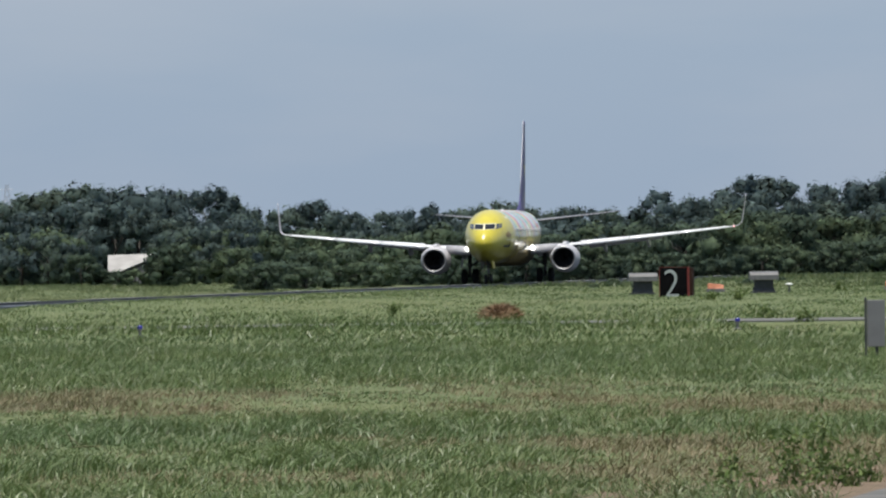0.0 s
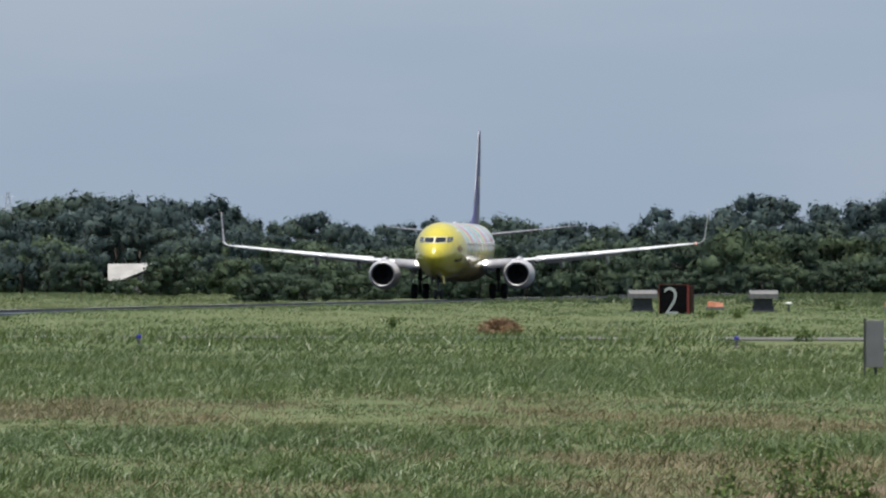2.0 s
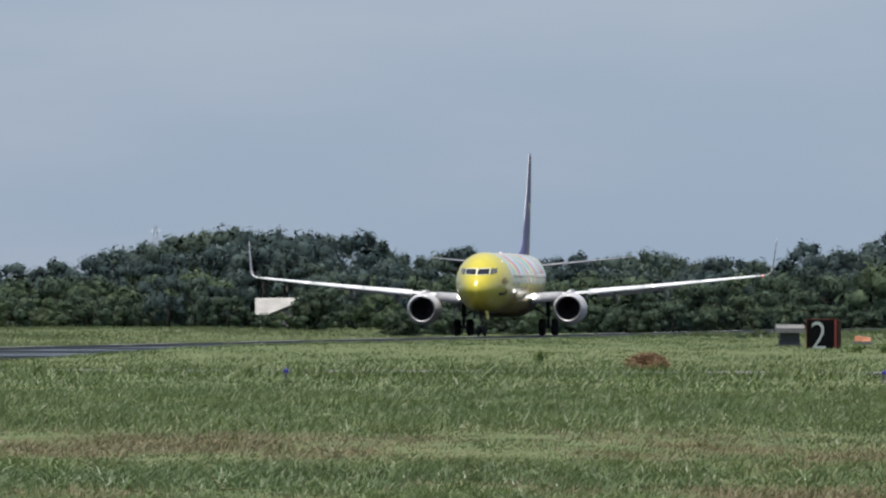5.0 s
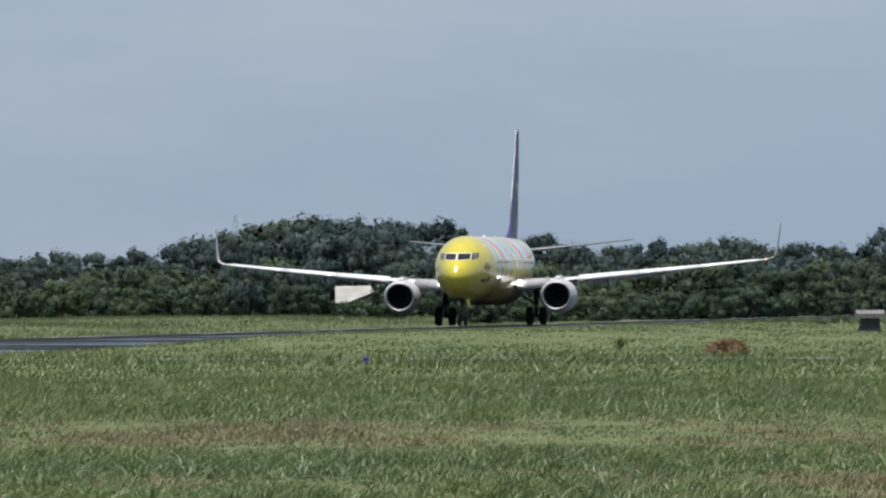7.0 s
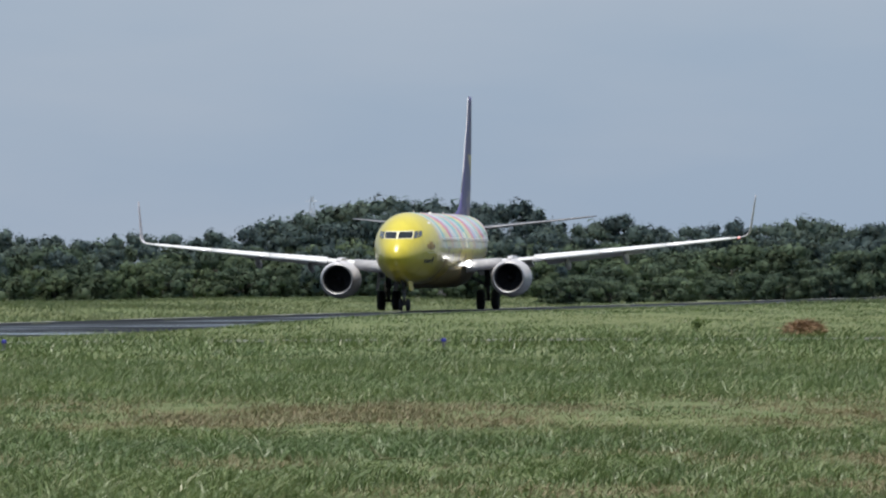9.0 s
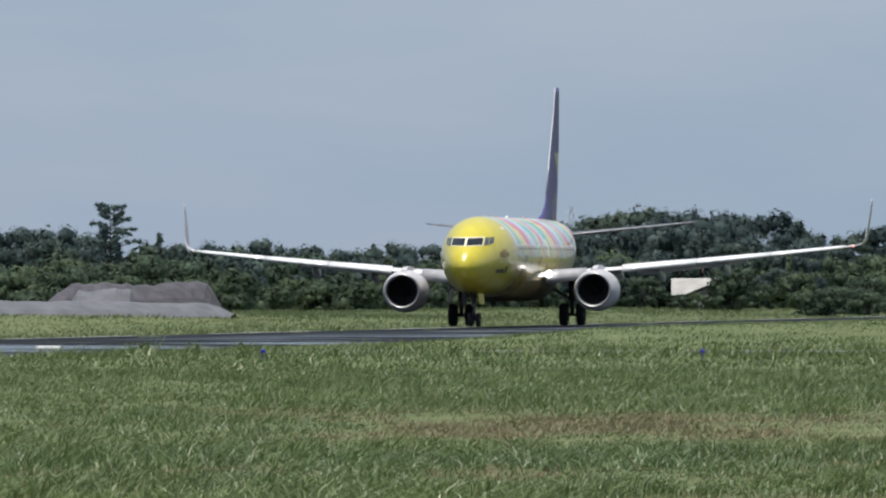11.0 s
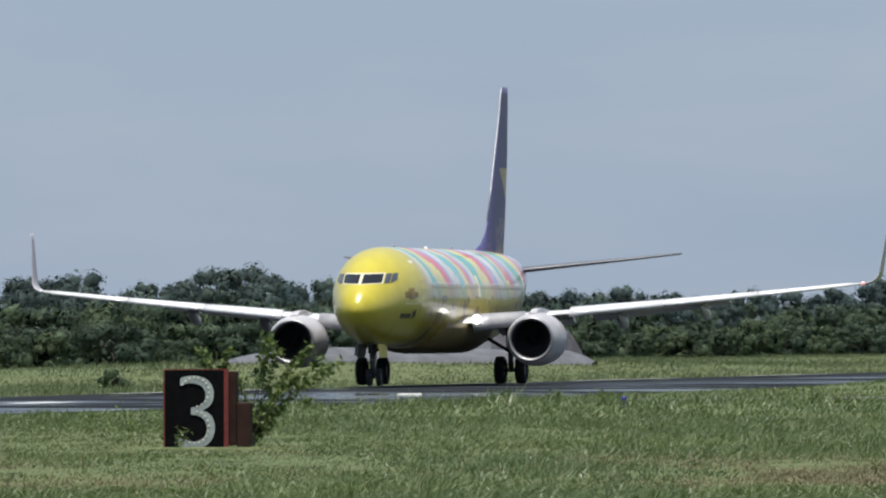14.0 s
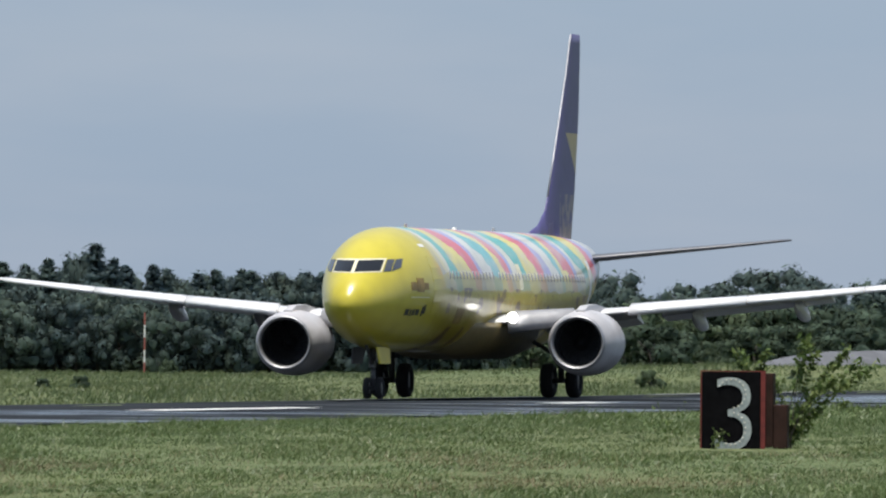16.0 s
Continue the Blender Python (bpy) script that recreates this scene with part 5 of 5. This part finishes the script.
def beam_box(p, label):
    """A slope indicator: a hooded lamp box on a dark frame."""
    ob = new("approach_light_box")
    tagged(ob, label, "light unit", "slope indicator boxes")
    rs = []
    for x in (-0.62, 0.62):
        rs.append([(x, -0.45, 0.58), (x, -0.45, 0.78), (x, -0.38, 0.88), (x, -0.2, 0.94), (x, 0.45, 0.94), (x, 0.5, 0.85), (x, 0.5, 0.58)])
    part("hood", loft(rs), GREYBOX, ob, "weathered grey hood")
    part("lamp_case", loft([[(-0.52, -0.36, 0.0), (0.52, -0.36, 0.0), (0.52, 0.44, 0.0), (-0.52, 0.44, 0.0)], [(-0.40, -0.28, 0.2), (0.40, -0.28, 0.2), (0.40, 0.4, 0.2), (-0.40, 0.4, 0.2)], [(-0.40, -0.28, 0.575), (0.40, -0.28, 0.575), (0.40, 0.4, 0.575), (-0.40, 0.4, 0.575)]]), DARKBOX, ob, "dark lamp case")
    for x in (-0.4, 0.4):
        for y in (-0.25, 0.35):
            part("leg", rod(bmesh.new(), (x, y, -0.2), (x, y, 0.25), 0.05), DARKBOX, ob)
    part("base_plate", boxed(-0.55, 0.55, -0.4, 0.45, -0.1, 0.06), DARKBOX, ob)
    return facing(ob, p, 4)


for px in (353, 567):
    beam_box(at_ground(px, 540, 0.0), "grey hooded light box on a dark stand")


def orange_cover(p, w):
    ob = new("orange_cover")
    tagged(ob, "faded orange low cover in the grass", "cover")
    part("shell", loft([[(-w / 2, -0.3, 0), (-w / 2, -0.25, 0.22), (-w / 2, 0.25, 0.25), (-w / 2, 0.3, 0)], [(-w / 2 + 0.06, -0.32, 0), (-w / 2 + 0.06, -0.26, 0.28), (-w / 2 + 0.06, 0.26, 0.3), (-w / 2 + 0.06, 0.32, 0)], [(w / 2, -0.3, 0), (w / 2, -0.2, 0.2), (w / 2, 0.2, 0.22), (w / 2, 0.3, 0)]]), ORANGE, ob)
    part("base_rail", boxed(-w / 2 - 0.05, w / 2 + 0.05, -0.34, -0.30, -0.1, 0.05), GREYBOX, ob)
    facing(ob, p)


orange_cover(at_ground(482, 560, 0.12), 0.72)
orange_cover(at_ground(800, 560, 0.12), 0.9)


def grey_panel(p):
    ob = new("marker_board")
    tagged(ob, "plain grey panel on two dark posts in the grass", "panel")
    part("panel", boxed(-0.19, 0.165, -0.02, 0.02, 0.2, 1.13, bevel=0.012), PANEL, ob, "plain grey sheet")
    part("edge_post", boxed(-0.24, -0.195, -0.05, 0.05, -0.2, 1.18, bevel=0.01), DARKBOX, ob)
    part("post", boxed(-0.03, 0.03, 0.03, 0.09, -0.2, 0.6), DARKBOX, ob)
    facing(ob, p)


grey_panel(at_ground(766, 246))


def taxi_light(p):
    ob = new("taxiway_light")
    tagged(ob, "small blue taxiway edge light on a short stem", "light", "taxiway edge lights")
    part("base", lathe([(-0.1, 0.12), (0.03, 0.12), (0.05, 0.05), (0.18, 0.035), (0.19, 0.07), (0.23, 0.07)], 14, "Z"), GREYBOX, ob)
    part("lens", lathe([(0.232, 0.07), (0.29, 0.075), (0.33, 0.05), (0.345, 0.01)], 14, "Z"), BLUE, ob, "deep blue glass lens", smooth=True)
    ob.matrix_basis = Matrix.Translation(p)
    return ob


LIGHT = taxi_light(at_ground(-538, 345, 0.0))
for px in (-1316, -860 - 1240, 520):
    copy_thing(LIGHT, Matrix.Translation(at_ground(px, 345, 0.0)))


def white_marker(p, w):
    ob = new("runway_marker")
    tagged(ob, "low white marker board at the runway edge", "marker")
    part("board", boxed(-w / 2, w / 2, -0.1, 0.1, 0.05, 0.19, bevel=0.04), WHITE, ob)
    for x in (-w * 0.3, w * 0.3):
        part("leg", rod(bmesh.new(), (x, 0, -0.1), (x, 0, 0.14), 0.03), GREYBOX, ob)
    facing(ob, p)


white_marker(at_ground(-1696, 412, 0.04), 0.85)


def post_light(p):
    ob = new("edge_lamp")
    tagged(ob, "small pale lamp on a short post", "light")
    part("post", rod(bmesh.new(), (0, 0, -0.1), (0, 0, 0.3), 0.05), GREYBOX, ob)
    part("cap", lathe([(0.30, 0.06), (0.33, 0.17), (0.38, 0.17), (0.42, 0.03)], 14, "Z"), WHITE, ob, smooth=True)
    ob.matrix_basis = Matrix.Translation(p)


post_light(at_ground(612, 545, 0.0))


def hay_heap(p, w, h):
    """A heap of cut grass: a rough mound bristling with straws."""
    rng = np.random.default_rng(12)
    ob = new("hay_heap")
    tagged(ob, "heap of dry brown cut grass", "hay heap")
    bm = bmesh.new()
    bmesh.ops.create_icosphere(bm, subdivisions=3, radius=1)
    for v in bm.verts:
        q = 1 + 0.25 * noise.noise(v.co * 2.3)
        v.co = Vector((v.co.x * w / 2 * q, v.co.y * w / 2 * q, max(-0.1, v.co.z) * h * q))
    part("mound", bm, HAY, ob)
    n = 2600
    a, q = rng.uniform(0, 6.28, n), np.sqrt(rng.uniform(0, 1, n))
    b = np.stack([np.cos(a) * q * w * 0.52, np.sin(a) * q * w * 0.5, h * np.sqrt(np.clip(1 - q**2, 0, 1)) * 0.98], -1)
    d = rng.normal(size=(n, 3)) * 0.16
    d[:, 2] = np.abs(d[:, 2]) * 0.5
    e = rng.normal(size=(n, 3)) * 0.014
    straws = new("straw", mesh_from("straw", np.stack([b - e, b + e, b + d], 1).reshape(-1, 3), np.arange(3 * n).reshape(n, 3), HAY))
    straws.parent = ob
    ob.matrix_basis = Matrix.Translation(p)


hay_heap(at_ground(101, 415, 0.0), 1.25, 0.46)


def dead_stalks(p, seed):
    rng = np.random.default_rng(seed)
    ob = new("dead_stalks")
    for k in range(6):
        a = rng.uniform(0, 6.28)
        bm = bmesh.new()
        rod(bm, rng.normal(0, 0.08, 3) * np.array([1, 1, 0]) + np.array([0, 0, 0.05]), (math.cos(a) * 0.35, math.sin(a) * 0.3, rng.uniform(0.05, 0.3)), 0.008, 0.003, 5)
        part("stalk", bm, STRAW, ob)
    ob.matrix_basis = Matrix.Translation(p)
    tagged(ob, "dry bent stalks lying in the grass", "stalks")


for k, (px, dist) in enumerate(((-860, 150), (-300, 184), (-190, 182), (-870, 148), (-40, 182), (-640, 134))):
    dead_stalks(at_ground(px, dist), k)


# ---- beyond the runway: heaps, shed, masts ----
def heap(name, p0, p1, h, depth, material, label, seed):
    """A long irregular heap between two places."""
    rng = np.random.default_rng(seed)
    d = (p1 - p0)
    n = 28
    rs = []
    for i in range(n + 1):
        t = i / n
        c = p0 + d * t
        env = min(1, t / 0.16, (1 - t) / 0.08) ** 0.7
        hh = h * (0.25 + 0.75 * max(0, env)) * (0.88 + 0.14 * noise.noise(Vector((t * 4 + seed, 0.3, 0))) + 0.06 * rng.uniform())
        ring = []
        for k in range(9):
            u = k / 8
            ring.append(c + Vector((0, (u - 0.5) * depth, hh * math.sin(math.pi * u) ** 0.7 - 0.1 + 0.05 * rng.uniform())))
        rs.append(ring)
    tagged(part(name, loft(rs, close=False, caps=False), material, None, smooth=False), label, "heap")


heap("gravel_mound", at_ground(-2020, 780), at_ground(-1368, 800), 1.2, 9, PALE, "long low pale gravel heap beyond the runway", 1)
heap("soil_mound", at_ground(-1700, 812), at_ground(-1392, 830), 2.3, 12, SOIL, "grey-brown soil heap behind pale gravel", 2)
heap("gravel_mound", at_ground(-1660, 806), at_ground(-1540, 806), 1.8, 5, PALE, "pale gravel heap beyond the runway", 3)


def shed(p):
    ob = new("shed")
    tagged(ob, "low shed with a white metal roof among trees", "shed")
    part("wall", boxed(-1.6, 1.7, 2.1, 6.0, -0.3, 2.3), WALL, ob, "grey wall")
    front = [(-1.75, 1.15), (-0.9, 1.15), (1.75, 2.3), (1.75, 2.55), (-1.75, 2.5)]
    rs = [[(x, (z - 1.1) * 1.4, z) for x, z in front], [(x, (z - 1.1) * 1.4 + 0.1, z - 0.1) for x, z in front]]
    part("roof", loft(rs), ROOF, ob, "white metal roof")
    part("gable", loft([[(-0.3, 0.3, 0.0), (1.7, 0.3, 0.0), (1.7, 1.6, 2.05), (-0.3, 0.3, 1.1)], [(-0.3, 1.5, 0.0), (1.7, 1.5, 0.0), (1.7, 2.0, 2.05), (-0.3, 2.0, 1.1)]]), WALL, ob, "grey gable")
    return facing(ob, p)


shed(at_ground(-552, 1120, -0.1)).scale = (1.2, 1.2, 1.12)


def pylon(p, h):
    ob = new("power_pylon")
    tagged(ob, "distant grey lattice power pylon", "pylon")
    bm = bmesh.new()
    for sx in (-1, 1):
        for sy in (-1, 1):
            rod(bm, (sx * 1.6, sy * 1.6, 0), (sx * 0.2, sy * 0.2, h), 0.045, 0.03, 4)
    for k in range(10):
        z0, z1 = h * k / 10, h * (k + 1) / 10
        a, b = 1.6 - 1.4 * k / 10, 1.6 - 1.4 * (k + 1) / 10
        for s in (-1, 1):
            rod(bm, (-a * s, -a, z0), (b * s, -b, z1), 0.04, 0.04, 4)
    part("lattice", bm, STEEL, ob)
    for z in (0.72, 0.84, 0.95):
        part("crossarm", rod(bmesh.new(), (-1.0, 0, h * z), (1.0, 0, h * z), 0.03, 0.03, 4), STEEL, ob)
    ob.matrix_basis = Matrix.Translation(p)


pylon(at_ground(-770, 1900), 15.5)


def wind_mast(p):
    ob = new("marker_mast")
    tagged(ob, "thin red and white banded mast by the wood", "mast")
    for k in range(5):
        part("band", rod(bmesh.new(), (0, 0, k * 0.9), (0, 0, k * 0.9 + 0.895), 0.07, 0.07, 8), MASTRED if k % 2 == 0 else WHITE, ob)
    ob.matrix_basis = Matrix.Translation(p)


wind_mast(at_ground(-3116, 900))


# ---- motion ----
def airliner_along(t):
    """Metres along the runway of the point 15 m behind the nose, on its take-off roll."""
    u = t / 16
    return 930.456 - 279.447 * u - 169.437 * u**2 - 152.199 * u**3 + 67.553 * u**4


def motions():
    rows = []
    for k in range(33):
        t = k * 0.5
        p = runway_point(airliner_along(t) - 15, LANE)
        s = airliner_along(t)
        p.z = -0.06 + 0.32 * min(1.2, max(0.0, (s - 397) / 533)) + 0.052
        rows.append((t, pose(p.x, p.y, p.z, 0, -0.4, math.degrees(HEAD))))
    walk(AIRLINER, rows)


motions()
